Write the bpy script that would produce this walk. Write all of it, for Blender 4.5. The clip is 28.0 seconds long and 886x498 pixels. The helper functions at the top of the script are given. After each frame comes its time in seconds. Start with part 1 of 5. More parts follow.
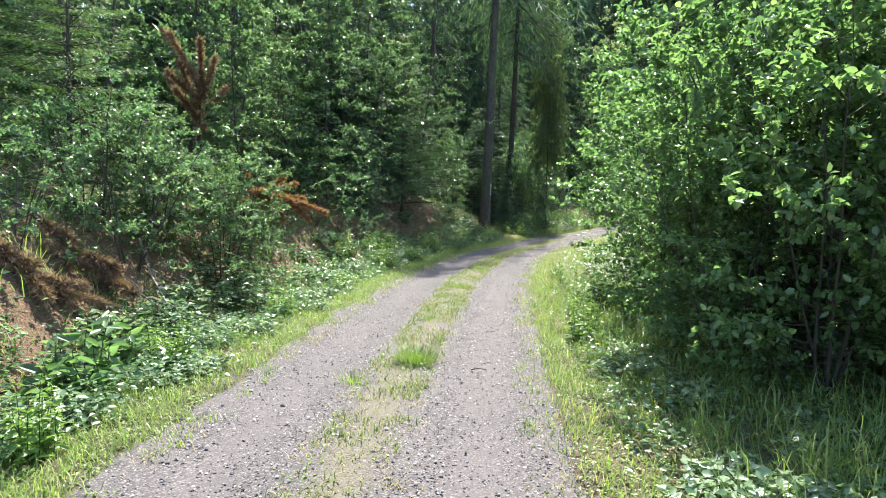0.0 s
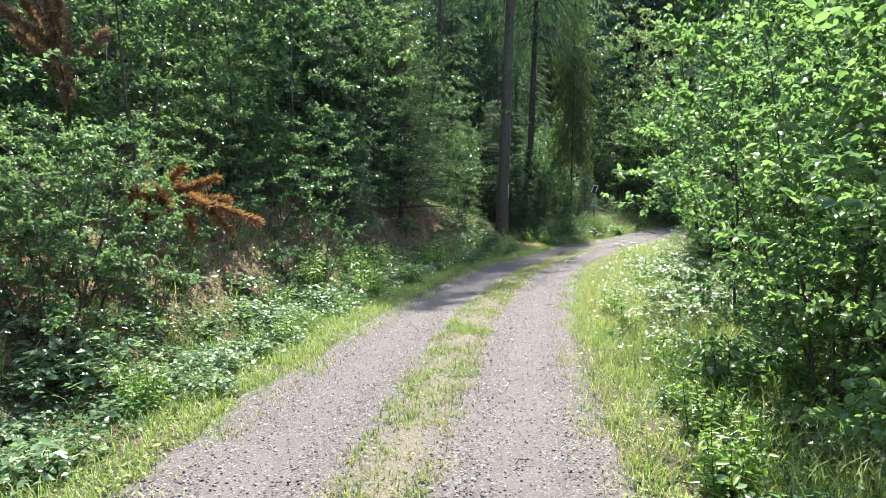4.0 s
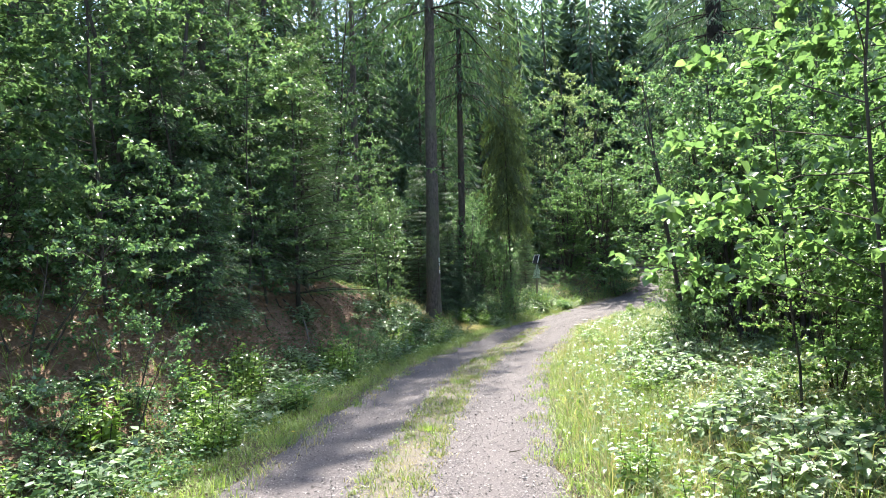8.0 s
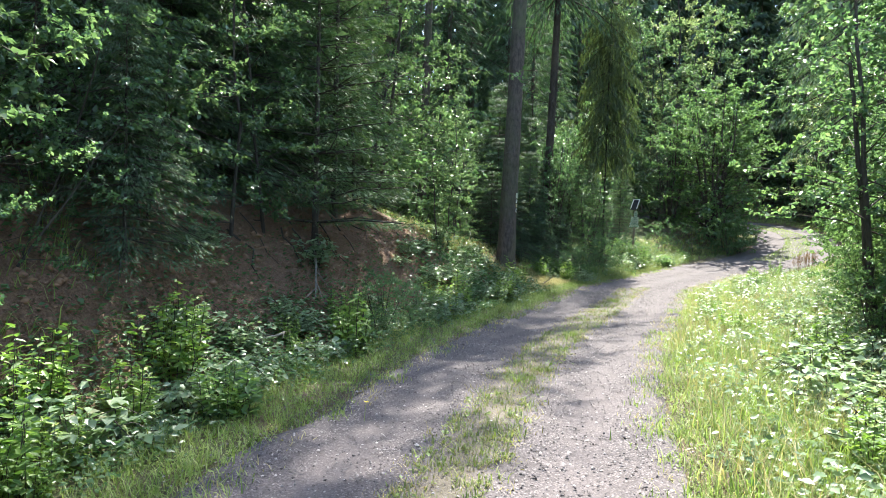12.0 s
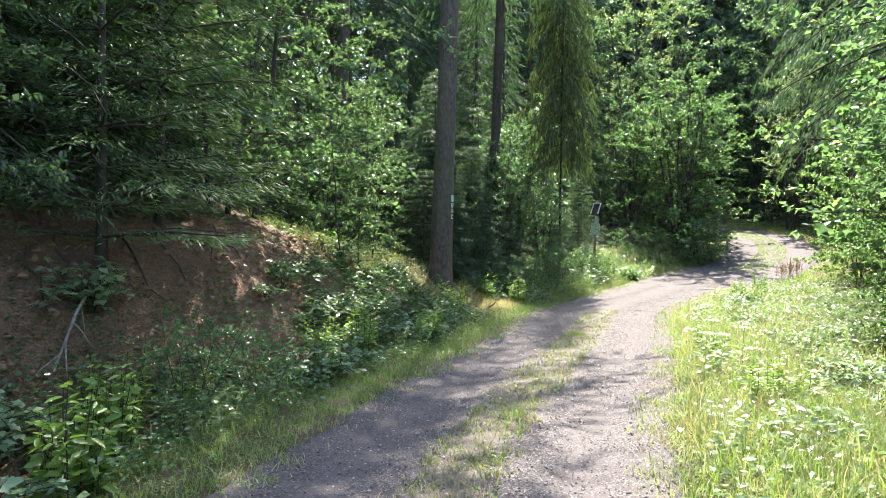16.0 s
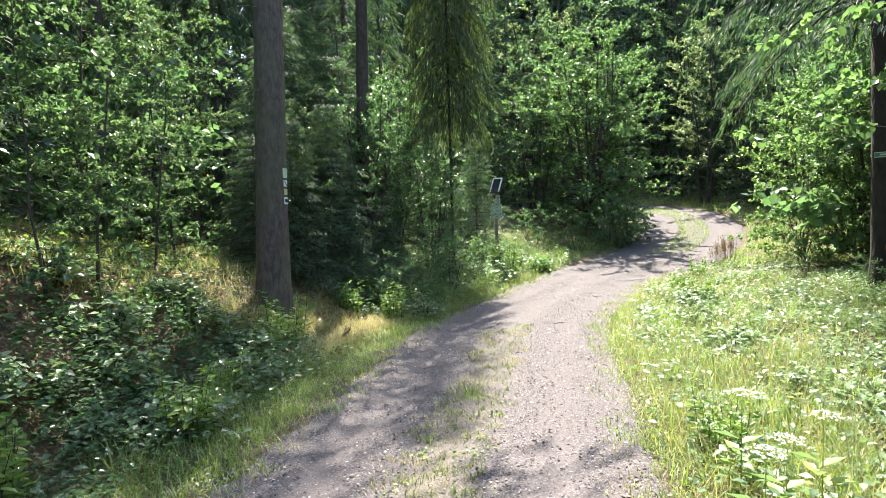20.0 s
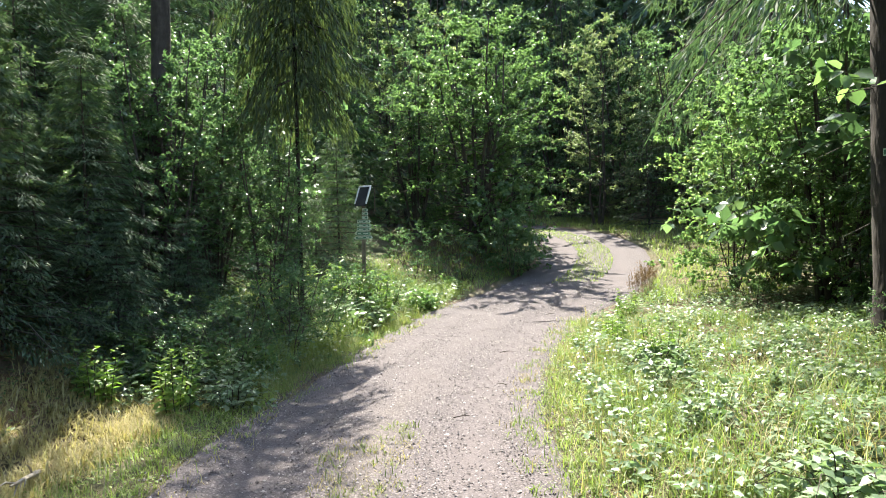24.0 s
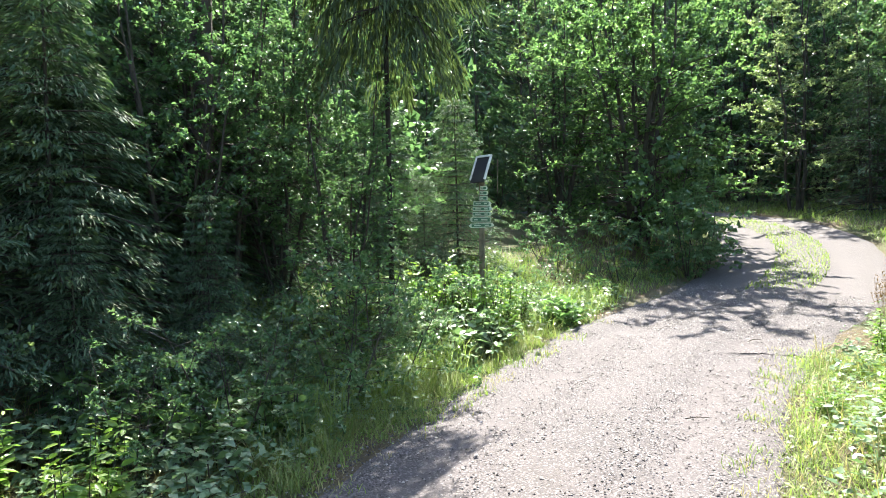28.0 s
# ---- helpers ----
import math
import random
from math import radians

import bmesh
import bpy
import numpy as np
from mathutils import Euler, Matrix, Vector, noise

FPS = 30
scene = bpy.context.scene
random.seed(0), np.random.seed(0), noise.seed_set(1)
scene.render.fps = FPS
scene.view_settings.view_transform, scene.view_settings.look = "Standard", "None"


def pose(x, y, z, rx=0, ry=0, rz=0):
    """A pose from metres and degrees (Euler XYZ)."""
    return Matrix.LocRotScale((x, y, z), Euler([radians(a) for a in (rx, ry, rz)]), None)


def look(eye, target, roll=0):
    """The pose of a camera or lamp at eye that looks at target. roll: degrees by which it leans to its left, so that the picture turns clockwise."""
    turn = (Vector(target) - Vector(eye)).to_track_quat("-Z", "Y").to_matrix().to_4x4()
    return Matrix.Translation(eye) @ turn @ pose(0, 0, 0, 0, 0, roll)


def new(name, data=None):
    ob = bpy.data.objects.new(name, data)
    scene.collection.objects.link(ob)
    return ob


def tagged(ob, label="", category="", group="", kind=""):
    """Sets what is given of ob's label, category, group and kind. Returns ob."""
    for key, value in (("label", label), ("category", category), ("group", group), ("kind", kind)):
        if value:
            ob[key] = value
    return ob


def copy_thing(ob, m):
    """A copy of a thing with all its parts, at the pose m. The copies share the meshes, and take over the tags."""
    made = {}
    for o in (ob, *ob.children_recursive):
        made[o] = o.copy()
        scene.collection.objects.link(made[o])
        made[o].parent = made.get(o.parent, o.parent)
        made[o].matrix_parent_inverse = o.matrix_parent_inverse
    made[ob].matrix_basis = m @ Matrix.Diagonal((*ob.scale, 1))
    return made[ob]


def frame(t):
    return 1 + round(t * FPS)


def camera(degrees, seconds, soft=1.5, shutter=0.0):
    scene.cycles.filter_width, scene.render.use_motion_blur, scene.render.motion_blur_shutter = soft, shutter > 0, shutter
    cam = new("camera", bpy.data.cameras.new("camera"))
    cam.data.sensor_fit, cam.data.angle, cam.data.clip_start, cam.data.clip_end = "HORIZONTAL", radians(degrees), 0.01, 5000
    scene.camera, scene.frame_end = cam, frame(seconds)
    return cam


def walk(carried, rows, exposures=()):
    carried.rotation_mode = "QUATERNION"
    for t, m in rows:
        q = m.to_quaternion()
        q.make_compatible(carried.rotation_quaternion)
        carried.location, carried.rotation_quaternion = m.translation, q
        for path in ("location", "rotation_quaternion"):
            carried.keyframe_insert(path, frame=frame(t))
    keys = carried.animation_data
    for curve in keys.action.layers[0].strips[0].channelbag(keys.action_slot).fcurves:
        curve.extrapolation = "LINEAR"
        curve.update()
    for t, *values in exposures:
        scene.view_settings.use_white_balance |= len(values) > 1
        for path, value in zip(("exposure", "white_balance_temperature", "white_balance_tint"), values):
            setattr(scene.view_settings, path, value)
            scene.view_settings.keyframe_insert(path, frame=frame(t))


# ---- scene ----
cam = camera(68.6, 28.0, 0.9)
PATH = [
    (0, (2.647, 1.537, 1.576), (2.085, 3.451, 1.433), 1.1),
    (0.5, (2.514, 1.845, 1.551), (1.902, 3.74, 1.362), 0.9),
    (1, (2.456, 2.261, 1.549), (1.912, 4.174, 1.335), 1.1),
    (1.5, (2.332, 2.728, 1.555), (1.726, 4.624, 1.361), 0.5),
    (2, (2.246, 3.228, 1.546), (1.679, 5.132, 1.316), 0.5),
    (2.5, (2.125, 3.758, 1.527), (1.537, 5.654, 1.284), 0.4),
    (3, (1.955, 4.281, 1.543), (1.364, 6.18, 1.336), 0.7),
    (3.5, (1.813, 4.829, 1.537), (1.221, 6.734, 1.387), 0.7),
    (5.5, (1.348, 7.293, 1.515), (0.687, 9.179, 1.426), -0.6),
    (6, (1.211, 7.846, 1.536), (0.632, 9.761, 1.535), -0.0),
    (6.5, (1.127, 8.359, 1.536), (0.537, 10.27, 1.522), -0.7),
    (7, (1.027, 8.824, 1.556), (0.502, 10.751, 1.655), -2.7),
    (7.5, (0.964, 9.257, 1.565), (0.449, 11.187, 1.663), -2.4),
    (8, (0.874, 9.549, 1.573), (0.465, 11.503, 1.682), -2.5),
    (8.5, (0.855, 9.791, 1.558), (0.526, 11.762, 1.631), -1.3),
    (9, (0.831, 10.092, 1.531), (0.584, 12.077, 1.553), -0.4),
    (9.5, (0.717, 10.552, 1.542), (0.437, 12.533, 1.525), -1.0),
    (10, (0.645, 11.135, 1.519), (0.234, 13.09, 1.412), -1.6),
    (10.5, (0.537, 11.699, 1.529), (0.08, 13.644, 1.442), -0.1),
    (11, (0.496, 12.233, 1.527), (-0.056, 14.153, 1.446), -1.2),
    (11.5, (0.388, 12.803, 1.527), (-0.223, 14.705, 1.447), 0.5),
    (12, (0.297, 13.38, 1.524), (-0.364, 15.266, 1.453), 1.6),
    (12.5, (0.197, 13.971, 1.52), (-0.438, 15.866, 1.435), -0.1),
    (14.5, (-0.015, 15.511, 1.513), (-0.575, 17.429, 1.436), -2.1),
    (15, (-0.048, 16.017, 1.514), (-0.635, 17.927, 1.431), -2.6),
    (15.5, (-0.098, 16.545, 1.524), (-0.671, 18.461, 1.477), -1.4),
    (16, (-0.093, 17.11, 1.541), (-0.632, 19.036, 1.507), 0.5),
    (16.5, (-0.075, 17.653, 1.55), (-0.545, 19.596, 1.49), -1.1),
    (17, (-0.066, 18.226, 1.564), (-0.496, 20.178, 1.505), -2.8),
    (17.5, (-0.129, 18.747, 1.56), (-0.529, 20.706, 1.54), -2.2),
    (18, (-0.129, 19.328, 1.566), (-0.427, 21.305, 1.534), -2.1),
    (18.5, (-0.187, 19.944, 1.565), (-0.551, 21.91, 1.522), -0.3),
    (19, (-0.208, 20.516, 1.581), (-0.573, 22.483, 1.589), -1.7),
    (19.5, (-0.26, 21.077, 1.599), (-0.605, 23.047, 1.572), -1.9),
    (20, (-0.244, 21.635, 1.593), (-0.502, 23.616, 1.514), -2.0),
    (20.5, (-0.265, 22.264, 1.581), (-0.52, 24.246, 1.488), -3.0),
    (21, (-0.189, 22.903, 1.585), (-0.366, 24.893, 1.507), -1.3),
    (21.5, (-0.123, 23.49, 1.577), (-0.279, 25.483, 1.515), 0.0),
    (23.5, (-0.364, 25.424, 1.57), (-0.391, 27.423, 1.508), -1.5),
    (24, (-0.276, 25.848, 1.572), (-0.151, 27.844, 1.551), -1.9),
    (24.5, (-0.156, 26.275, 1.553), (0.251, 28.233, 1.523), -1.6),
    (25, (-0.149, 26.642, 1.513), (0.22, 28.6, 1.335), 0.4),
    (25.5, (-0.165, 27.013, 1.513), (-0.18, 29.01, 1.41), -0.1),
    (26, (-0.144, 27.42, 1.534), (-0.217, 29.418, 1.5), 0.1),
    (26.5, (-0.094, 27.808, 1.529), (-0.251, 29.801, 1.51), 0.0),
    (27, (-0.055, 28.222, 1.526), (-0.295, 30.208, 1.506), -0.8),
    (27.5, (-0.014, 28.677, 1.539), (-0.363, 30.646, 1.489), -1.2),
    (28, (-0.001, 29.156, 1.57), (-0.338, 31.127, 1.531), -1.6),
]
walk(cam, [(t, look(eye, target, roll)) for t, eye, target, roll in PATH], [(0, 2.0, 6500, 4), (5, 2.1, 6600, 6), (9, 2.32, 6600, 8), (12, 2.35, 6500, 7), (15, 2.58, 6750, 8), (18, 2.42, 6850, 8), (20, 2.45, 6800, 8), (25, 2.3, 6850, 8), (28, 2.65, 6500, 5)])

# ---------------------------------------------------------------- light
SUN_AZ, SUN_EL = -5.0, 57.0
to_sun = Vector((math.sin(radians(SUN_AZ)) * math.cos(radians(SUN_EL)), math.cos(radians(SUN_AZ)) * math.cos(radians(SUN_EL)), math.sin(radians(SUN_EL))))
world = bpy.data.worlds.new("sky")
scene.world = world
world.use_nodes = True
sky = world.node_tree.nodes.new("ShaderNodeTexSky")
sky.sky_type, sky.sun_disc = "NISHITA", False
sky.sun_elevation, sky.sun_rotation = radians(SUN_EL), radians(SUN_AZ)
world.node_tree.links.new(sky.outputs[0], world.node_tree.nodes["Background"].inputs[0])
world.node_tree.nodes["Background"].inputs[1].default_value = 0.15
sun = new("sun", bpy.data.lights.new("sun", "SUN"))
sun.data.energy, sun.data.angle, sun.data.color = 4.2, radians(0.5), (1.0, 0.95, 0.86)
sun.matrix_world = look(to_sun * 60, (0, 0, 0))


# ---------------------------------------------------------------- materials
def mat_base(name):
    m = bpy.data.materials.new(name)
    m.use_nodes = True
    nt = m.node_tree
    return m, nt, nt.nodes, nt.links, nt.nodes["Principled BSDF"]


def ramp(nt, fac, stops):
    r = nt.nodes.new("ShaderNodeValToRGB")
    while len(r.color_ramp.elements) < len(stops):
        r.color_ramp.elements.new(0.5)
    for e, (p, c) in zip(r.color_ramp.elements, stops):
        e.position, e.color = p, (*c, 1)
    nt.links.new(fac, r.inputs[0])
    return r.outputs[0]


def noise_tex(nt, scale, detail=4.0, rough=0.6, vec=None):
    n = nt.nodes.new("ShaderNodeTexNoise")
    n.inputs["Scale"].default_value, n.inputs["Detail"].default_value, n.inputs["Roughness"].default_value = scale, detail, rough
    if vec is None:
        g = nt.nodes.new("ShaderNodeNewGeometry")
        vec = g.outputs["Position"]
    nt.links.new(vec, n.inputs["Vector"])
    return n.outputs["Fac"]


def mixc(nt, fac, a, b, mode="MIX"):
    m = nt.nodes.new("ShaderNodeMix")
    m.data_type, m.blend_type = "RGBA", mode
    for v, s in ((fac, m.inputs[0]), (a, m.inputs[6]), (b, m.inputs[7])):
        if isinstance(v, (int, float)):
            s.default_value = v
        elif isinstance(v, tuple):
            s.default_value = (*v, 1)
        else:
            nt.links.new(v, s)
    return m.outputs[2]


def bump(nt, height, strength, dist, b):
    n = nt.nodes.new("ShaderNodeBump")
    n.inputs["Strength"].default_value, n.inputs["Distance"].default_value = strength, dist
    nt.links.new(height, n.inputs["Height"])
    nt.links.new(n.outputs[0], b.inputs["Normal"])


def leaf_mat(name, dark, mid, light, through_part=0.35, gloss=0.42, glow=(1.24, 1.42, 0.85)):
    """Leaves: colour differs from leaf to leaf and from plant to plant, light shines through in part."""
    m, nt, nodes, links, b = mat_base(name)
    g = nodes.new("ShaderNodeNewGeometry")
    o = nodes.new("ShaderNodeObjectInfo")
    add = nodes.new("ShaderNodeMath")
    add.operation = "MULTIPLY_ADD"
    links.new(o.outputs["Random"], add.inputs[0])
    add.inputs[1].default_value = 0.3
    sc = nodes.new("ShaderNodeMath")
    sc.operation = "MULTIPLY"
    links.new(g.outputs["Random Per Island"], sc.inputs[0])
    sc.inputs[1].default_value = 0.7
    links.new(sc.outputs[0], add.inputs[2])
    col = ramp(nt, add.outputs[0], [(0.0, dark), (0.5, mid), (0.93, light), (1.0, (light[0] * 1.6, light[1] * 1.1, light[2]))])
    links.new(col, b.inputs["Base Color"])
    b.inputs["Roughness"].default_value = gloss
    tr = nodes.new("ShaderNodeBsdfTranslucent")
    tc = mixc(nt, 1.0, col, glow, "MULTIPLY")
    links.new(tc, tr.inputs[0])
    mx = nodes.new("ShaderNodeMixShader")
    mx.inputs[0].default_value = through_part
    links.new(b.outputs[0], mx.inputs[1])
    links.new(tr.outputs[0], mx.inputs[2])
    links.new(mx.outputs[0], nodes["Material Output"].inputs[0])
    return m


def bark_mat(name, dark, light, scale=9.0, rough=0.9, moss=0.0):
    m, nt, nodes, links, b = mat_base(name)
    tc = nodes.new("ShaderNodeTexCoord")
    mp = nodes.new("ShaderNodeMapping")
    mp.inputs["Scale"].default_value = (1, 1, 0.42)
    links.new(tc.outputs["Object"], mp.inputs[0])
    v = nodes.new("ShaderNodeTexVoronoi")
    v.inputs["Scale"].default_value = scale * 2.2
    links.new(mp.outputs[0], v.inputs["Vector"])
    n = noise_tex(nt, scale, 6, 0.7, mp.outputs[0])
    n2 = noise_tex(nt, 1.3, 3, 0.6, tc.outputs["Object"])
    mixed = nodes.new("ShaderNodeMath")
    mixed.operation = "MULTIPLY"
    links.new(n, mixed.inputs[0])
    links.new(v.outputs["Distance"], mixed.inputs[1])
    c = ramp(nt, n, [(0.32, dark), (0.68, light)])
    c = mixc(nt, ramp(nt, n2, [(0.45, (0, 0, 0)), (0.7, (0.6 + moss * 0.4,) * 3)]), c, (0.09, 0.10, 0.05) if moss else (light[0] * 1.3, light[1] * 1.3, light[2] * 1.25))
    links.new(c, b.inputs["Base Color"])
    b.inputs["Roughness"].default_value = rough
    bump(nt, mixed.outputs[0], 0.6, 0.025, b)
    return m


def plain_mat(name, colour, rough=0.6, metal=0.0, wear=(0.7, 1.15), scale=14):
    m, nt, nodes, links, b = mat_base(name)
    n = noise_tex(nt, scale, 5)
    n2 = noise_tex(nt, scale * 0.15, 3)
    c = mixc(nt, n, tuple(v * wear[0] for v in colour), tuple(min(1, v * wear[1]) for v in colour))
    c = mixc(nt, ramp(nt, n2, [(0.5, (0, 0, 0)), (0.75, (0.35,) * 3)]), c, (0.10, 0.10, 0.07))
    links.new(c, b.inputs["Base Color"])
    b.inputs["Roughness"].default_value, b.inputs["Metallic"].default_value = rough, metal
    bump(nt, n, 0.3, 0.004, b)
    return m


BIRCH = leaf_mat("birch_leaf", (0.06, 0.106, 0.055), (0.105, 0.162, 0.088), (0.17, 0.23, 0.125), 0.5, 0.23)
HAZEL = leaf_mat("hazel_leaf", (0.066, 0.115, 0.054), (0.12, 0.192, 0.088), (0.2, 0.285, 0.13), 0.54, 0.21)
BUSH = leaf_mat("bush_leaf", (0.06, 0.112, 0.06), (0.104, 0.175, 0.092), (0.17, 0.235, 0.14), 0.5, 0.23)
BRAMBLE = leaf_mat("bramble_leaf", (0.10, 0.158, 0.085), (0.175, 0.245, 0.14), (0.29, 0.35, 0.23), 0.36, 0.34)
HERB = leaf_mat("herb_leaf", (0.09, 0.16, 0.04), (0.16, 0.26, 0.06), (0.26, 0.34, 0.09), 0.42)
GRASS = leaf_mat("grass_blade", (0.105, 0.16, 0.036), (0.18, 0.25, 0.06), (0.31, 0.345, 0.13), 0.42, 0.5)
STRIP = leaf_mat("trodden_grass", (0.11, 0.155, 0.042), (0.18, 0.22, 0.068), (0.33, 0.31, 0.14), 0.36, 0.6)
DRY = leaf_mat("dry_grass", (0.21, 0.17, 0.08), (0.34, 0.28, 0.14), (0.46, 0.40, 0.22), 0.35, 0.7)
RUST = leaf_mat("rust_seed_heads", (0.12, 0.065, 0.035), (0.19, 0.11, 0.06), (0.28, 0.18, 0.10), 0.25, 0.8)
SPRUCE = leaf_mat("spruce_needles", (0.04, 0.076, 0.044), (0.065, 0.112, 0.062), (0.105, 0.15, 0.08), 0.34, 0.7)
# Distance haze is put into this needle colour: paler and bluer than near spruces.
HAZED = leaf_mat("hazed_spruce_needles", (0.055, 0.09, 0.06), (0.085, 0.13, 0.088), (0.125, 0.17, 0.12), 0.42, 0.7)
OLIVE = leaf_mat("old_spruce_needles", (0.042, 0.06, 0.028), (0.07, 0.095, 0.042), (0.115, 0.14, 0.062), 0.42, 0.75)
PINE = leaf_mat("pine_needles", (0.05, 0.10, 0.036), (0.09, 0.155, 0.055), (0.15, 0.21, 0.085), 0.32, 0.5)
BROWN = leaf_mat("dead_needles", (0.16, 0.075, 0.04), (0.27, 0.125, 0.06), (0.36, 0.20, 0.115), 0.3, 0.8)
DULL = leaf_mat("old_dead_needles", (0.13, 0.075, 0.05), (0.22, 0.135, 0.095), (0.32, 0.21, 0.15), 0.25, 0.85)
GREY = leaf_mat("grey_green_leaf", (0.11, 0.145, 0.078), (0.17, 0.21, 0.112), (0.245, 0.28, 0.165), 0.55, 0.32)
BARK = bark_mat("spruce_bark", (0.032, 0.024, 0.02), (0.12, 0.092, 0.08), 15, 0.9, 0.35)
# Forest shade is put into the colour of the next two barks.
SHADEBARK = bark_mat("shade_dark_bark", (0.009, 0.007, 0.006), (0.034, 0.025, 0.02), 8, 0.95)
HALFSHADEBARK = bark_mat("half_shade_bark", (0.02, 0.015, 0.012), (0.07, 0.054, 0.045), 14, 0.92)
TWIG = bark_mat("twig_bark", (0.022, 0.018, 0.013), (0.07, 0.056, 0.044), 16)
DEADWOOD = bark_mat("dead_wood", (0.10, 0.085, 0.07), (0.30, 0.26, 0.22), 16)
PETAL = leaf_mat("yellow_petal", (0.6, 0.42, 0.03), (0.7, 0.52, 0.05), (0.75, 0.6, 0.1), 0.3, 0.6)
UMBEL = leaf_mat("white_petal", (0.6, 0.6, 0.54), (0.7, 0.7, 0.64), (0.78, 0.78, 0.72), 0.3, 0.6, (1, 1, 0.95))
WHITE = plain_mat("white_paint", (0.8, 0.8, 0.78), 0.5)
BOARDGREY = plain_mat("grey_board", (0.03, 0.03, 0.034), 0.92)
SIGNGREEN = plain_mat("sign_green", (0.05, 0.16, 0.09), 0.5)
SIGNPALE = plain_mat("sign_cream", (0.55, 0.62, 0.48), 0.5)
SIGNYELLOW = plain_mat("sign_yellow", (0.62, 0.52, 0.22), 0.5)
BLACK = plain_mat("black_paint", (0.02, 0.02, 0.02), 0.5)
REDPAINT = plain_mat("red_paint", (0.16, 0.035, 0.025), 0.7)
POSTWOOD = bark_mat("post_wood", (0.07, 0.055, 0.04), (0.22, 0.18, 0.13), 14)


def ground_mat():
    m, nt, nodes, links, b = mat_base("forest_ground")
    g = nodes.new("ShaderNodeNewGeometry")
    sep = nodes.new("ShaderNodeSeparateXYZ")
    links.new(g.outputs["True Normal"], sep.inputs[0])
    big, mid, fine = noise_tex(nt, 0.55, 4), noise_tex(nt, 5, 6, 0.7), noise_tex(nt, 45, 5, 0.7)
    moss = mixc(nt, mid, (0.045, 0.06, 0.02), (0.12, 0.13, 0.045))
    litter = mixc(nt, fine, (0.07, 0.045, 0.028), (0.22, 0.16, 0.10))
    flat = mixc(nt, ramp(nt, big, [(0.40, (0, 0, 0)), (0.6, (1, 1, 1))]), moss, litter)
    soil = mixc(nt, mid, (0.14, 0.07, 0.04), (0.31, 0.17, 0.10))
    soil = mixc(nt, fine, soil, (0.27, 0.165, 0.105), "MIX")
    soil = mixc(nt, ramp(nt, fine, [(0.42, (0.55,) * 3), (0.6, (0, 0, 0))]), soil, (0.07, 0.045, 0.03))
    steep = nodes.new("ShaderNodeMath")
    steep.operation = "ADD"
    links.new(sep.outputs[2], steep.inputs[0])
    k = nodes.new("ShaderNodeMath")
    k.operation = "MULTIPLY"
    links.new(mid, k.inputs[0])
    k.inputs[1].default_value = 0.22
    links.new(k.outputs[0], steep.inputs[1])
    c = mixc(nt, ramp(nt, steep.outputs[0], [(0.93, (1, 1, 1)), (1.03, (0, 0, 0))]), flat, soil)
    links.new(c, b.inputs["Base Color"])
    b.inputs["Roughness"].default_value = 0.95
    hh = nodes.new("ShaderNodeMath")
    hh.operation = "MULTIPLY_ADD"
    links.new(mid, hh.inputs[0])
    hh.inputs[1].default_value = 2.0
    links.new(fine, hh.inputs[2])
    bump(nt, hh.outputs[0], 1.0, 0.05, b)
    return m


def math_node(nt, op, a, b=None, c=None):
    n = nt.nodes.new("ShaderNodeMath")
    n.operation = op
    for v, k in ((a, 0), (b, 1), (c, 2)):
        if isinstance(v, (int, float)):
            n.inputs[k].default_value = v
        elif v is not None:
            nt.links.new(v, n.inputs[k])
    return n.outputs[0]


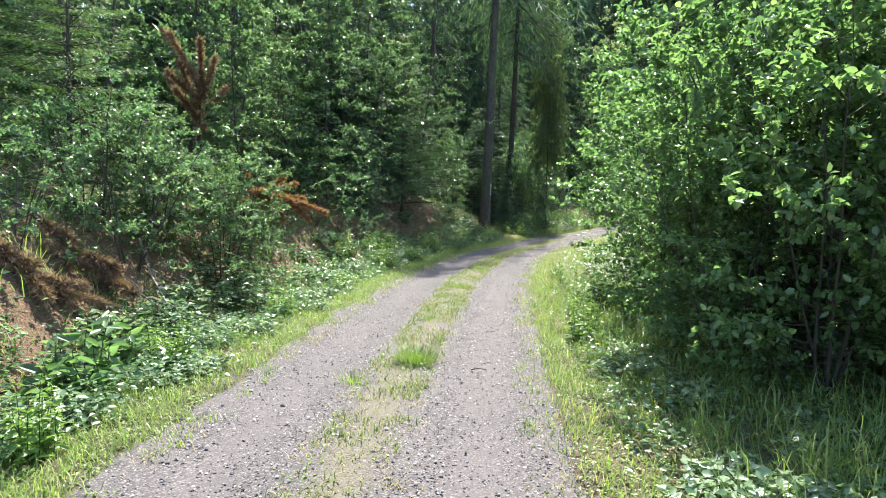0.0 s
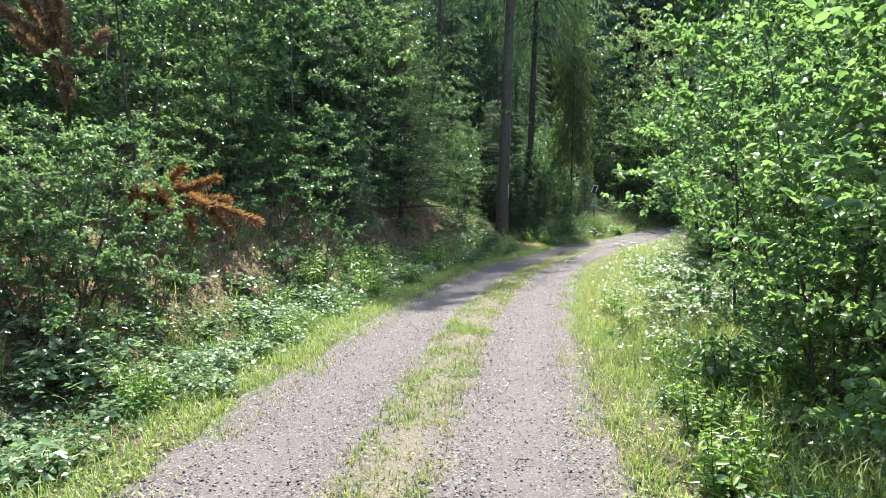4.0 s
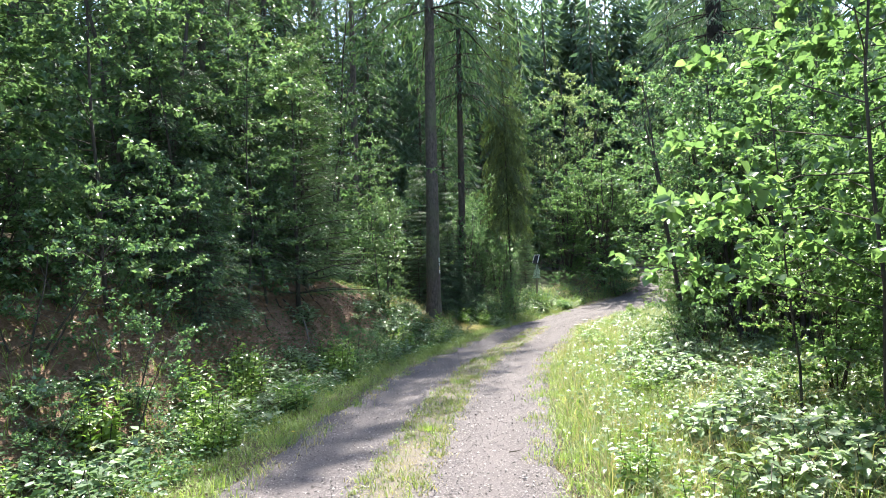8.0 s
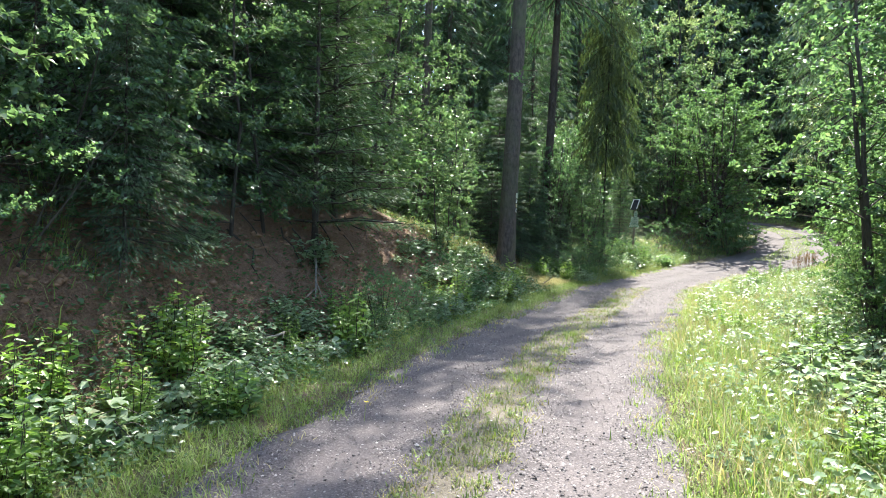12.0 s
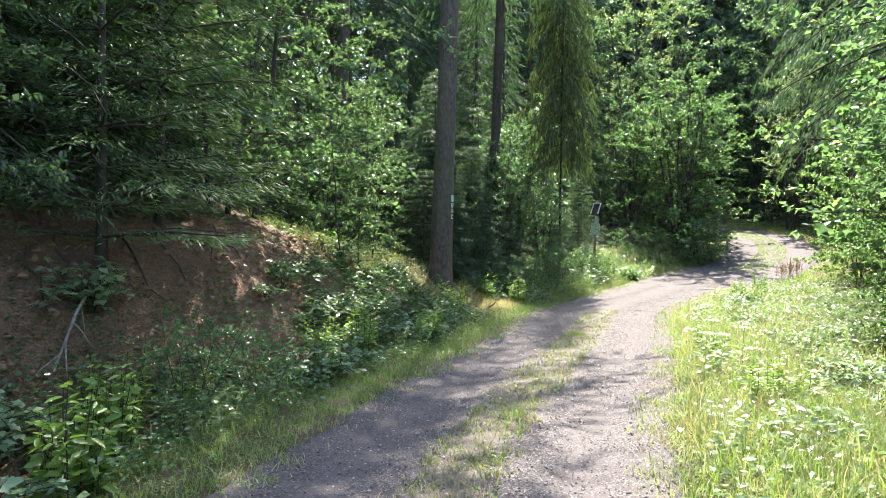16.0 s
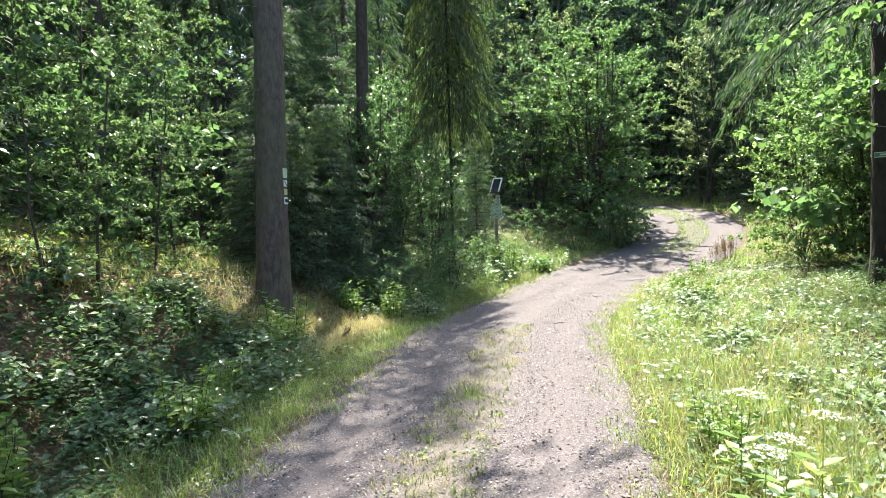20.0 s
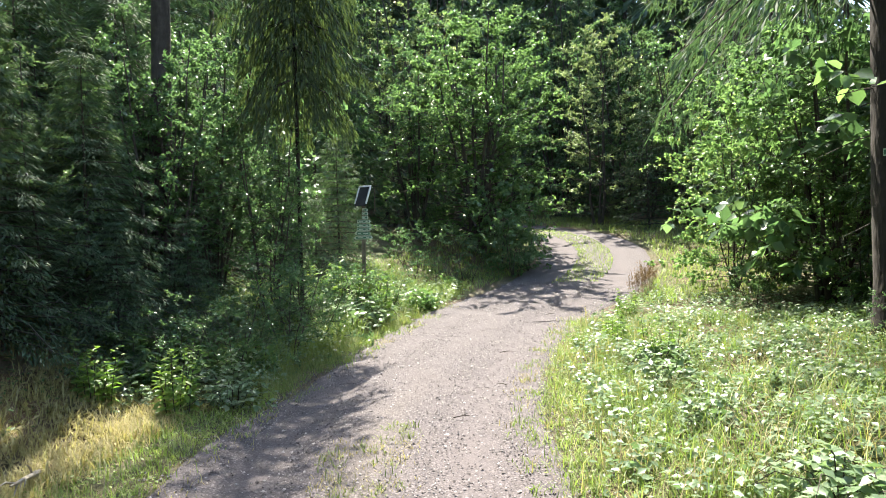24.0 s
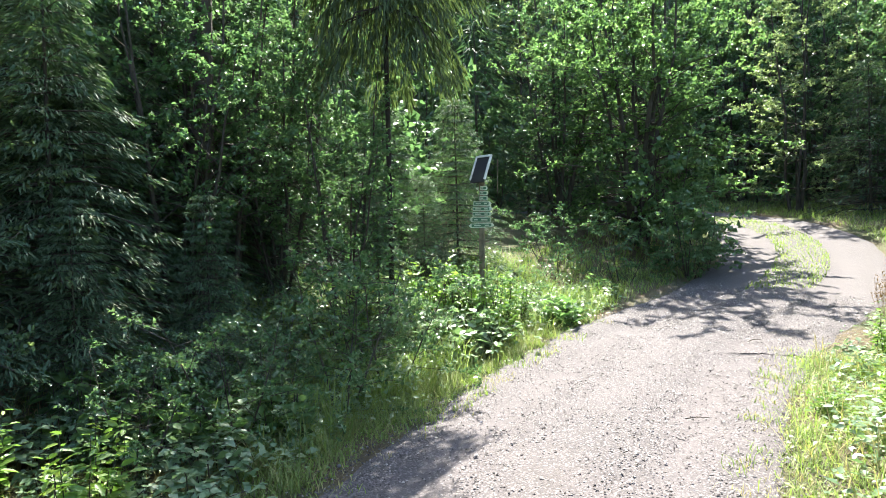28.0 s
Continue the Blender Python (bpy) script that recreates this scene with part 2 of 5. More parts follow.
def road_mat():
    """Packed lilac-grey gravel: smooth in the wheel ruts, loose stones beside them, straw and earth in the middle strip."""
    m, nt, nodes, links, b = mat_base("gravel_road")
    g = nodes.new("ShaderNodeNewGeometry")
    at = nodes.new("ShaderNodeAttribute")
    at.attribute_name = "across"
    wob = noise_tex(nt, 1.6, 4)
    off = math_node(nt, "ABSOLUTE", at.outputs["Fac"])
    rut = math_node(nt, "MULTIPLY_ADD", wob, 0.3, math_node(nt, "ABSOLUTE", math_node(nt, "SUBTRACT", off, 0.74)))
    loose = ramp(nt, rut, [(0.2, (0, 0, 0)), (0.42, (1, 1, 1))])
    v = nodes.new("ShaderNodeTexVoronoi")
    v.inputs["Scale"].default_value = 62
    links.new(g.outputs["Position"], v.inputs["Vector"])
    v2 = nodes.new("ShaderNodeTexVoronoi")
    v2.inputs["Scale"].default_value = 120
    links.new(g.outputs["Position"], v2.inputs["Vector"])
    bw = nodes.new("ShaderNodeRGBToBW")
    links.new(v.outputs["Color"], bw.inputs[0])
    bw2 = nodes.new("ShaderNodeRGBToBW")
    links.new(v2.outputs["Color"], bw2.inputs[0])
    stone = ramp(nt, bw.outputs[0], [(0.25, (0.05, 0.042, 0.045)), (0.5, (0.1, 0.084, 0.089)), (0.78, (0.185, 0.16, 0.164))])
    gap = ramp(nt, v.outputs["Distance"], [(0.35, (0, 0, 0)), (0.62, (0.75,) * 3)])
    stone = mixc(nt, gap, stone, (0.04, 0.033, 0.035))
    packed = ramp(nt, bw2.outputs[0], [(0.2, (0.058, 0.048, 0.05)), (0.8, (0.112, 0.093, 0.097))])
    c = mixc(nt, mixc(nt, 0.5, loose, (1, 1, 1)), packed, stone)
    big = noise_tex(nt, 0.8, 5)
    c = mixc(nt, ramp(nt, big, [(0.38, (0, 0, 0)), (0.7, (0.5,) * 3)]), c, (0.1, 0.082, 0.083))
    patch = noise_tex(nt, 4.5, 5, 0.7)
    c = mixc(nt, ramp(nt, patch, [(0.48, (0, 0, 0)), (0.7, (0.45,) * 3)]), c, (0.062, 0.052, 0.054))
    mid = math_node(nt, "MULTIPLY_ADD", patch, -0.3, math_node(nt, "ADD", off, 0.12))
    along_y = nodes.new("ShaderNodeSeparateXYZ")
    links.new(g.outputs["Position"], along_y.inputs[0])
    near = ramp(nt, math_node(nt, "DIVIDE", along_y.outputs[1], 40), [(0.5, (1, 1, 1)), (0.85, (0, 0, 0))])
    straw = mixc(nt, noise_tex(nt, 60, 4, 0.7), (0.075, 0.063, 0.04), (0.16, 0.132, 0.08))
    strip = mixc(nt, 1.0, ramp(nt, mid, [(0.03, (0.6,) * 3), (0.2, (0, 0, 0))]), near, "MULTIPLY")
    c = mixc(nt, strip, c, straw)
    links.new(c, b.inputs["Base Color"])
    b.inputs["Roughness"].default_value = 0.9
    lo = nodes.new("ShaderNodeRGBToBW")
    links.new(loose, lo.inputs[0])
    h = math_node(nt, "MULTIPLY", v.outputs["Distance"], math_node(nt, "MULTIPLY_ADD", lo.outputs[0], 0.8, 0.2))
    h = math_node(nt, "MULTIPLY_ADD", v2.outputs["Distance"], 0.25, h)
    bump(nt, math_node(nt, "MULTIPLY", h, -1.0), 0.55, 0.012, b)
    return m


def stone_mat():
    m, nt, nodes, links, b = mat_base("gravel_stone")
    g = nodes.new("ShaderNodeNewGeometry")
    c = ramp(nt, g.outputs["Random Per Island"], [(0.0, (0.035, 0.029, 0.031)), (0.45, (0.09, 0.077, 0.08)), (0.85, (0.19, 0.168, 0.17)), (1.0, (0.36, 0.33, 0.32))])
    links.new(c, b.inputs["Base Color"])
    b.inputs["Roughness"].default_value = 0.85
    return m


SOIL = plain_mat("red_soil", (0.25, 0.14, 0.085), 0.95, 0.0, (0.55, 1.3), 30)
GROUND, ROAD, STONE = ground_mat(), road_mat(), stone_mat()

# ---------------------------------------------------------------- mesh helpers
rs = np.random.RandomState


def unit(a):
    return a / np.maximum(np.linalg.norm(a, axis=-1, keepdims=True), 1e-9)


def mesh_of(name, verts, faces, material, smooth=False):
    me = bpy.data.meshes.new(name)
    verts, faces = np.asarray(verts, np.float32), np.asarray(faces, np.int32)
    n, k = faces.shape
    me.vertices.add(len(verts))
    me.vertices.foreach_set("co", verts.ravel())
    me.loops.add(n * k)
    me.loops.foreach_set("vertex_index", faces.ravel())
    me.polygons.add(n)
    me.polygons.foreach_set("loop_start", np.arange(0, n * k, k, dtype=np.int32))
    me.polygons.foreach_set("loop_total", np.full(n, k, np.int32))
    if smooth:
        me.polygons.foreach_set("use_smooth", np.ones(n, bool))
    me.materials.append(material)
    me.update(calc_edges=True)
    return me


def under(name, me, parent, label="", m=None):
    ob = new(name, me)
    ob.parent = parent
    if m is not None:
        ob.matrix_basis = m
    if label:
        ob["label"] = label
    return ob


def part(name, bm, material, parent, label="", m=None):
    me = bpy.data.meshes.new(name)
    bm.to_mesh(me)
    bm.free()
    me.materials.append(material)
    return under(name, me, parent, label, m)


def box(sx, sy, sz, bevel=0.0, at=(0, 0, 0)):
    bm = bmesh.new()
    bmesh.ops.create_cube(bm, size=1.0)
    bmesh.ops.scale(bm, vec=(sx, sy, sz), verts=bm.verts)
    if bevel:
        bmesh.ops.bevel(bm, geom=bm.edges[:], offset=bevel, segments=2, affect="EDGES")
    bmesh.ops.translate(bm, vec=at, verts=bm.verts)
    return bm


class Tubes:
    """Tapered tubes along lines, gathered into one mesh."""

    def __init__(self):
        self.v, self.f, self.n = [], [], 0

    def add(self, pts, radii, sides=5, flare=None):
        pts, radii = np.asarray(pts, float), np.asarray(radii, float)
        tang = unit(np.gradient(pts, axis=0))
        ref = np.where(np.abs(tang[:, 2:]) > 0.8, np.array([[1.0, 0, 0]]), np.array([[0, 0, 1.0]]))
        a = unit(np.cross(tang, ref))
        b = np.cross(tang, a)
        ang = np.arange(sides) * 2 * np.pi / sides
        rr = radii[:, None] * (np.ones((1, sides)) if flare is None else flare)
        ring = pts[:, None] + rr[..., None] * (np.cos(ang)[None, :, None] * a[:, None] + np.sin(ang)[None, :, None] * b[:, None])
        k = len(pts)
        i, j = np.meshgrid(np.arange(k - 1), np.arange(sides), indexing="ij")
        j2 = (j + 1) % sides
        q = np.stack([i * sides + j, i * sides + j2, (i + 1) * sides + j2, (i + 1) * sides + j], -1).reshape(-1, 4) + self.n
        self.v.append(ring.reshape(-1, 3))
        self.f.append(q)
        self.n += k * sides

    def mesh(self, name, material):
        return mesh_of(name, np.concatenate(self.v), np.concatenate(self.f), material, True)


class Leaves:
    """Leaves, blades or needle twigs, gathered into one mesh; every leaf is folded along its rib."""

    def __init__(self):
        self.p, self.d, self.n, self.l, self.w = [], [], [], [], []

    def add(self, p, d, n, l, w):
        self.p.append(np.atleast_2d(p)), self.d.append(np.atleast_2d(d)), self.n.append(np.atleast_2d(n))
        self.l.append(np.atleast_1d(l)), self.w.append(np.atleast_1d(w))

    def mesh(self, name, material, shape="diamond", fold=0.16):
        p, d, n = (np.concatenate(x) for x in (self.p, self.d, self.n))
        l, w = np.concatenate(self.l)[:, None], np.concatenate(self.w)[:, None]
        d = unit(d)
        s = unit(np.cross(d, n))
        n = np.cross(s, d)
        up = n * fold * w
        c = len(p)
        k = np.arange(c)[:, None]
        if shape == "round":
            v = np.stack([p, p + d * l * 0.25 + s * w * 0.42 + up, p + d * l * 0.68 + s * w * 0.4 + up, p + d * l - up * 0.8,
                          p + d * l * 0.68 - s * w * 0.4 + up, p + d * l * 0.25 - s * w * 0.42 + up], 1)
            f = np.concatenate([k * 6 + [[0, 1, 2, 3]], k * 6 + [[0, 3, 4, 5]]])
        elif shape == "blade":
            v = np.stack([p - s * w / 2, p + s * w / 2, p + d * l * 0.6 + s * w * 0.35, p + d * l + n * l * 0.28 * (-1), p + d * l * 0.6 - s * w * 0.35], 1)
            f = np.concatenate([k * 5 + [[0, 1, 2, 4]], k * 5 + [[4, 2, 3, 3]]])[:, :]
            v = v.reshape(-1, 3)
            tri = np.concatenate([k * 5 + [[0, 1, 2]], k * 5 + [[0, 2, 4]], k * 5 + [[4, 2, 3]]])
            return mesh_of(name, v, tri, material)
        else:
            v = np.stack([p, p + d * l * 0.42 + s * w / 2 + up, p + d * l, p + d * l * 0.42 - s * w / 2 + up], 1)
            f = np.concatenate([k * 4 + [[0, 1, 2]], k * 4 + [[0, 2, 3]]])
        return mesh_of(name, v.reshape(-1, 3), f, material)


def along(pts, f):
    """The point at the share f of a line."""
    x = f * (len(pts) - 1)
    i = min(int(x), len(pts) - 2)
    return pts[i] + (pts[i + 1] - pts[i]) * (x - i)


# ---------------------------------------------------------------- the lie of the land
ROAD_Y = [-30, -6, 0, 4, 6, 8, 11, 14, 17, 20, 22.5, 25, 28, 31, 33.5, 36, 38]
ROAD_X = [9.0, 4.0, 2.3, 1.3, 0.85, 0.45, -0.1, -0.6, -0.9, -1.1, -1.12, -0.9, -0.72, -0.58, -0.05, 0.75, 1.75]
BEND = [(1.75, 38.0), (3.2, 40.1), (4.6, 42.4), (5.6, 45.0), (5.75, 47.8), (4.6, 50.6), (2.0, 53.0), (-3.0, 55.3), (-10, 57)]


def centre_line():
    ys = np.arange(-30, 38, 0.5)
    xs = np.interp(ys, ROAD_Y, ROAD_X)
    for _ in range(3):
        xs = np.convolve(np.r_[xs[0], xs, xs[-1]], [0.25, 0.5, 0.25], "valid")
    pts = list(zip(xs, ys))
    b = np.array(BEND)
    u = np.arange(0, len(b) - 1, 0.1)
    q = np.stack([np.interp(u, range(len(b)), b[:, i]) for i in (0, 1)], 1)
    for _ in range(30):
        q[1:-1] = 0.25 * q[:-2] + 0.5 * q[1:-1] + 0.25 * q[2:]
    return np.array(pts + [tuple(v) for v in q])


LINE = centre_line()
TANG = unit(np.gradient(LINE, axis=0))


def rise(y):
    """How high the track lies at y."""
    return np.interp(y, [-200, -20, 0, 33, 36, 38, 40, 42, 44, 48, 52, 60, 90, 300], [-6, -0.6, 0, 0, 0.07, 0.2, 0.38, 0.62, 0.92, 1.62, 2.1, 2.9, 9, 40])


def offset(x, y):
    """The distance from the track's middle, to its right; seen along the walk."""
    x, y = np.asarray(x, float), np.asarray(y, float)
    flat = np.stack([x.ravel(), y.ravel()], 1)
    out = np.empty(len(flat))
    for a in range(0, len(flat), 20000):
        c = flat[a:a + 20000]
        d2 = ((c[:, None] - LINE[None]) ** 2).sum(-1)
        i = d2.argmin(1)
        side = TANG[i, 1] * (c[:, 0] - LINE[i, 0]) - TANG[i, 0] * (c[:, 1] - LINE[i, 1])
        out[a:a + 20000] = np.sqrt(d2[np.arange(len(c)), i]) * np.sign(side)
    return out.reshape(x.shape)


def wavy(x, y, s=1.0):
    return (np.sin(x * 1.7 * s + 0.6 * np.sin(y * 1.3 * s)) * np.cos(y * 1.9 * s + 1.1) + 0.6 * np.sin(x * 4.1 * s + y * 3.3 * s) * np.sin(y * 2.7 * s + 0.4)) / 1.6


def height(x, y):
    x, y = np.asarray(x, float), np.asarray(y, float)
    d = offset(x, y)
    bank = np.interp(-d, [0, 2.0, 2.6, 3.0, 3.55, 4.3, 6, 10, 20, 60, 300], [0, 0, -0.02, 0.2, 0.72, 1.27, 1.85, 2.5, 4.2, 11, 40])
    share = np.interp(y, [-10, 0, 13, 17, 25, 28, 31, 34, 38, 44], [1, 1, 1.05, 1.36, 1.36, 1.0, 0.75, 0.55, 0.5, 0.3])
    far = np.interp(-d, [6, 25], [0, 1])
    left = bank * (share * (1 - far) + far)
    right = np.interp(d, [0, 1.8, 3, 6, 12, 40, 300], [0, 0.0, 0.06, 0.22, 0.5, 3, 30])
    rough = np.clip((np.abs(d) - 1.7) / 1.5, 0, 1)
    face = np.exp(-((-d - 3.5) / 0.55) ** 2) * np.interp(y, [15, 18, 27, 30], [0, 1, 1, 0.2])
    left = left + face * (0.10 * wavy(x, y, 1.5) + 0.06 * wavy(y + 3, x, 4.3))
    return rise(y) + np.where(d < 0, left, right) + rough * (0.07 * wavy(x, y) + 0.035 * wavy(x + 7, y, 2.7))


def h1(x, y):
    return float(height(np.array([x]), np.array([y]))[0])


def half_width(y):
    return np.interp(y, [0, 30, 35, 38, 42, 48], [1.42, 1.4, 1.42, 1.5, 1.6, 1.6])


def sheet():
    near_x, near_y = np.arange(-11, 12.01, 0.22), np.arange(-4, 58.01, 0.25)
    xs = np.r_[-320, -220, -150, -110, -80, -60, -48, -38, -30, -25, -21, -18, -16, -14, -12.5, near_x, 13.5, 15, 17, 20, 24, 29, 35, 44, 56, 75, 110, 150, 220, 320]
    ys = np.r_[-300, -180, -100, -60, -40, -25, -16, -10, -7, -5.5, near_y, 60, 62, 65, 69, 74, 80, 88, 98, 115, 140, 180, 240, 330]
    gx, gy = np.meshgrid(xs, ys)
    gz = height(gx, gy)
    d = offset(gx, gy)
    gz = np.where(np.abs(d) < half_width(gy) - 0.05, gz - 0.05, gz)
    w, hh = len(xs), len(ys)
    i, j = np.meshgrid(np.arange(hh - 1), np.arange(w - 1), indexing="ij")
    q = np.stack([i * w + j, i * w + j + 1, (i + 1) * w + j + 1, (i + 1) * w + j], -1).reshape(-1, 4)
    return mesh_of("ground", np.stack([gx, gy, gz], -1).reshape(-1, 3), q, GROUND, True)


ground = tagged(new("ground", sheet()), "forest floor of moss, litter and bare reddish soil on the bank", "ground", kind="structure")


def road_mesh():
    us = np.linspace(-1, 1, 25)
    rng = rs(3)
    keep = LINE[np.r_[0:len(LINE)]]
    dense = []
    for a, b in zip(keep[:-1], keep[1:]):
        k = max(1, int(np.linalg.norm(b - a) / 0.16))
        dense += [a + (b - a) * t / k for t in range(k)]
    dense = np.array(dense)
    t = unit(np.gradient(dense, axis=0))
    nrm = np.stack([t[:, 1], -t[:, 0]], 1)
    wl = half_width(dense[:, 1]) + np.convolve(rng.randn(len(dense) + 8) * 0.16, np.ones(9) / 9, "valid")
    wr = half_width(dense[:, 1]) + np.convolve(rng.randn(len(dense) + 8) * 0.16, np.ones(9) / 9, "valid")
    off = np.where(us[None] < 0, us[None] * wl[:, None], us[None] * wr[:, None])
    xy = dense[:, None] + nrm[:, None] * off[..., None]
    ao = np.abs(us)[None]
    z = rise(xy[..., 1]) + 0.012
    z = z - 0.03 * np.exp(-((np.abs(off) - 0.75) / 0.28) ** 2) + 0.015 * np.exp(-(off / 0.25) ** 2)
    z = z - np.where(ao > 0.95, 0.05, 0.0) + 0.006 * wavy(xy[..., 0], xy[..., 1], 3)
    w, hh = len(us), len(dense)
    i, j = np.meshgrid(np.arange(hh - 1), np.arange(w - 1), indexing="ij")
    q = np.stack([i * w + j, i * w + j + 1, (i + 1) * w + j + 1, (i + 1) * w + j], -1).reshape(-1, 4)
    me = mesh_of("road", np.concatenate([xy, z[..., None]], -1).reshape(-1, 3), q, ROAD, True)
    me.attributes.new("across", "FLOAT", "POINT").data.foreach_set("value", np.ascontiguousarray(off, np.float32).ravel())
    return me


road = tagged(new("road", road_mesh()), "lilac-grey gravel forest track with two wheel ruts", "road", kind="structure")


# ---------------------------------------------------------------- plants as meshes
def deciduous(seed, h, spread, stems=1, limbs=14, twigs=9, leaves=12, leaf=0.06, low=0.15, stem_r=0.045, shape="diamond", lean=0.12, up=0.5, width=0.72, twig_wood=True, limb_wood=True):
    """Meshes of trunk, branches and crown of a leafy tree or bush."""
    rng = rs(seed)
    trunk, wood, crown = [], Tubes(), Leaves()
    for s in range(stems):
        az = s * 2.4 + rng.rand()
        base = np.array([math.cos(az), math.sin(az), 0]) * (0.22 * (stems > 1) * rng.rand())
        out = np.array([math.cos(az), math.sin(az), 0]) * lean * (1 if stems > 1 else 0.5) * (0.5 + rng.rand())
        hs = h * (1.0 if s == 0 else 0.72 + 0.28 * rng.rand())
        k = 8
        f = np.linspace(0, 1, k)[:, None]
        pts = base + f * np.array([0, 0, hs]) + f * out * hs + np.r_[np.zeros((1, 3)), np.cumsum(rng.randn(k - 1, 3) * [0.05, 0.05, 0], 0)] * hs / 6
        r = stem_r * (1.15 - f[:, 0]) ** 0.8 * (hs / h)
        r[0] *= 1.25
        stem = Tubes()
        stem.add(np.r_[pts[:1] - [[0, 0, 0.25]], pts], np.r_[r[:1] * 1.1, r], 7)
        trunk.append(stem)
        for a in range(limbs):
            g = low + (1 - low) * ((a + rng.rand()) / limbs)
            p = along(pts, min(g, 0.99))
            laz = a * 2.4 + s + rng.randn() * 0.4
            prof = math.sin(math.pi * min(1, 0.28 + 0.72 * (g - low) / (1 - low))) ** 0.7 + 0.22
            ln = spread * prof * (0.65 + 0.6 * rng.rand())
            el = up * (0.6 + 0.7 * g) + rng.randn() * 0.15
            d = np.array([math.cos(laz) * math.cos(el), math.sin(laz) * math.cos(el), math.sin(el)])
            u = np.linspace(0, 1, 4)[:, None]
            bend = np.array([0, 0, -0.25 * ln]) * u ** 2
            lp = p + d * ln * u + bend + np.r_[np.zeros((1, 3)), rng.randn(3, 3) * 0.04 * ln]
            r0 = max(0.006, 0.42 * stem_r * (1.1 - g))
            if limb_wood:
                wood.add(lp, r0 * np.array([1, 0.75, 0.5, 0.25]), 3)
            for b in range(twigs):
                q = 0.3 + 0.7 * (b + rng.rand()) / twigs
                o = along(lp, min(q, 0.99))
                td = unit(d * 0.8 + rng.randn(3) * [0.75, 0.75, 0.45])
                tl = (0.12 + 0.17 * rng.rand()) * (0.6 + 0.25 * spread)
                if twig_wood:
                    wood.add(np.stack([o, o + td * tl]), np.array([0.3, 0.1]) * max(r0, 0.008), 3)
                m = leaves
                w = np.linspace(0.1, 1.05, m)[:, None]
                lo = o + td * tl * w
                ld = td * 0.5 + rng.randn(m, 3) * 0.75
                ld[:, 2] -= 0.25
                crown.add(lo, ld, np.array([0, 0, 1.0]) + rng.randn(m, 3) * 0.55, leaf * (0.6 + 0.6 * rng.rand(m)), leaf * width * (0.6 + 0.6 * rng.rand(m)))
    return trunk, wood, crown, shape


def needle_tree(seed, h, spread, bare, whorls, per, sprays, size=0.17, thin=0.2, droop=0.5, trunk_r=0.18, hang=0.3, sides=10, stubs=0, lean=(0, 0), limb_wood=True, low_dense=1.0, taper=0.75):
    """Meshes of trunk, branches and needle twigs of a spruce; bare: share of the trunk without green."""
    rng = rs(seed)
    trunk, wood, crown = Tubes(), Tubes(), Leaves()
    f = np.r_[0, 0.012, 0.03, 0.07, 0.15, 0.3, 0.5, 0.7, 0.9, 1.0]
    pts = np.stack([lean[0] * f * h, lean[1] * f * h, f * h], 1)
    r = trunk_r * np.maximum(0.02, (1.0 - f) ** 0.75)
    r[:4] *= [1.25, 1.12, 1.04, 1.0]
    ang = np.arange(sides) * 2 * np.pi / sides
    lob = 1 + 0.10 * np.sin(ang * 3 + seed)[None] * np.exp(-f * 30)[:, None] + 0.03 * rng.randn(len(f), sides)
    trunk.add(np.r_[[[0, 0, -0.4]], pts], np.r_[r[0], r], sides, np.r_[lob[:1], lob])
    for k in range(stubs):
        g = (0.08 + 0.9 * rng.rand()) * bare
        az = rng.rand() * 6.28
        d = np.array([math.cos(az), math.sin(az), -0.15])
        p = along_h(pts, g * h)
        ln = 0.3 + 1.1 * rng.rand()
        wood.add(np.stack([p, p + d * ln * 0.5, p + d * ln + [0, 0, -0.1]]), [0.014, 0.009, 0.003], 3)
    for a in range(whorls):
        g = bare + (1 - bare) * (a + 0.3 * rng.rand()) / whorls
        p = along_h(pts, g * h)
        for b in range(per):
            az = b * 6.283 / per + a * 0.9 + rng.randn() * 0.25
            out = np.array([math.cos(az), math.sin(az), 0])
            side = np.array([-out[1], out[0], 0])
            ln = spread * (1 - (g - bare) / (1 - bare)) ** taper * (0.7 + 0.5 * rng.rand()) + 0.12
            u = np.linspace(0, 1, 5)
            lift = 0.35 * (g ** 2)
            lp = p + out * ln * u[:, None] + np.array([0, 0, 1.0]) * (ln * ((lift + 0.08) * u - droop * u ** 1.7))[:, None]
            lp += np.r_[np.zeros((1, 3)), rng.randn(4, 3) * 0.03 * ln]
            if limb_wood:
                wood.add(lp[[0, 2, 4]], max(0.006, 0.013 * ln) * np.array([1, 0.6, 0.15]), 3)
            m = max(6, int(sprays * (0.35 + 0.65 * ln / spread) * (low_dense if a < whorls * 0.4 else 1.0)))
            w = rng.rand(m) ** 0.7
            o = np.stack([np.interp(w, u, lp[:, i]) for i in range(3)], 1)
            sgn = np.where(rng.rand(m) < 0.5, -1, 1)[:, None]
            reach = (0.05 + 0.30 * ln * (1 - 0.75 * w)[:, None]) * rng.rand(m, 1)
            o = o + side * sgn * reach + np.array([0, 0, -1]) * reach * hang + rng.randn(m, 3) * 0.02
            d = out * 0.7 + side * sgn * (0.7 * rng.rand(m, 1)) + np.array([0, 0, -1]) * (hang + 0.4 * rng.rand(m, 1)) + rng.randn(m, 3) * 0.18
            sz = size * (0.6 + 0.7 * rng.rand(m))
            crown.add(o, d, np.array([0, 0, 1.0]) + rng.randn(m, 3) * 0.5, sz, sz * thin)
    return trunk, wood, crown, "diamond"


def along_h(pts, z):
    return np.array([np.interp(z, pts[:, 2], pts[:, i]) for i in range(3)])


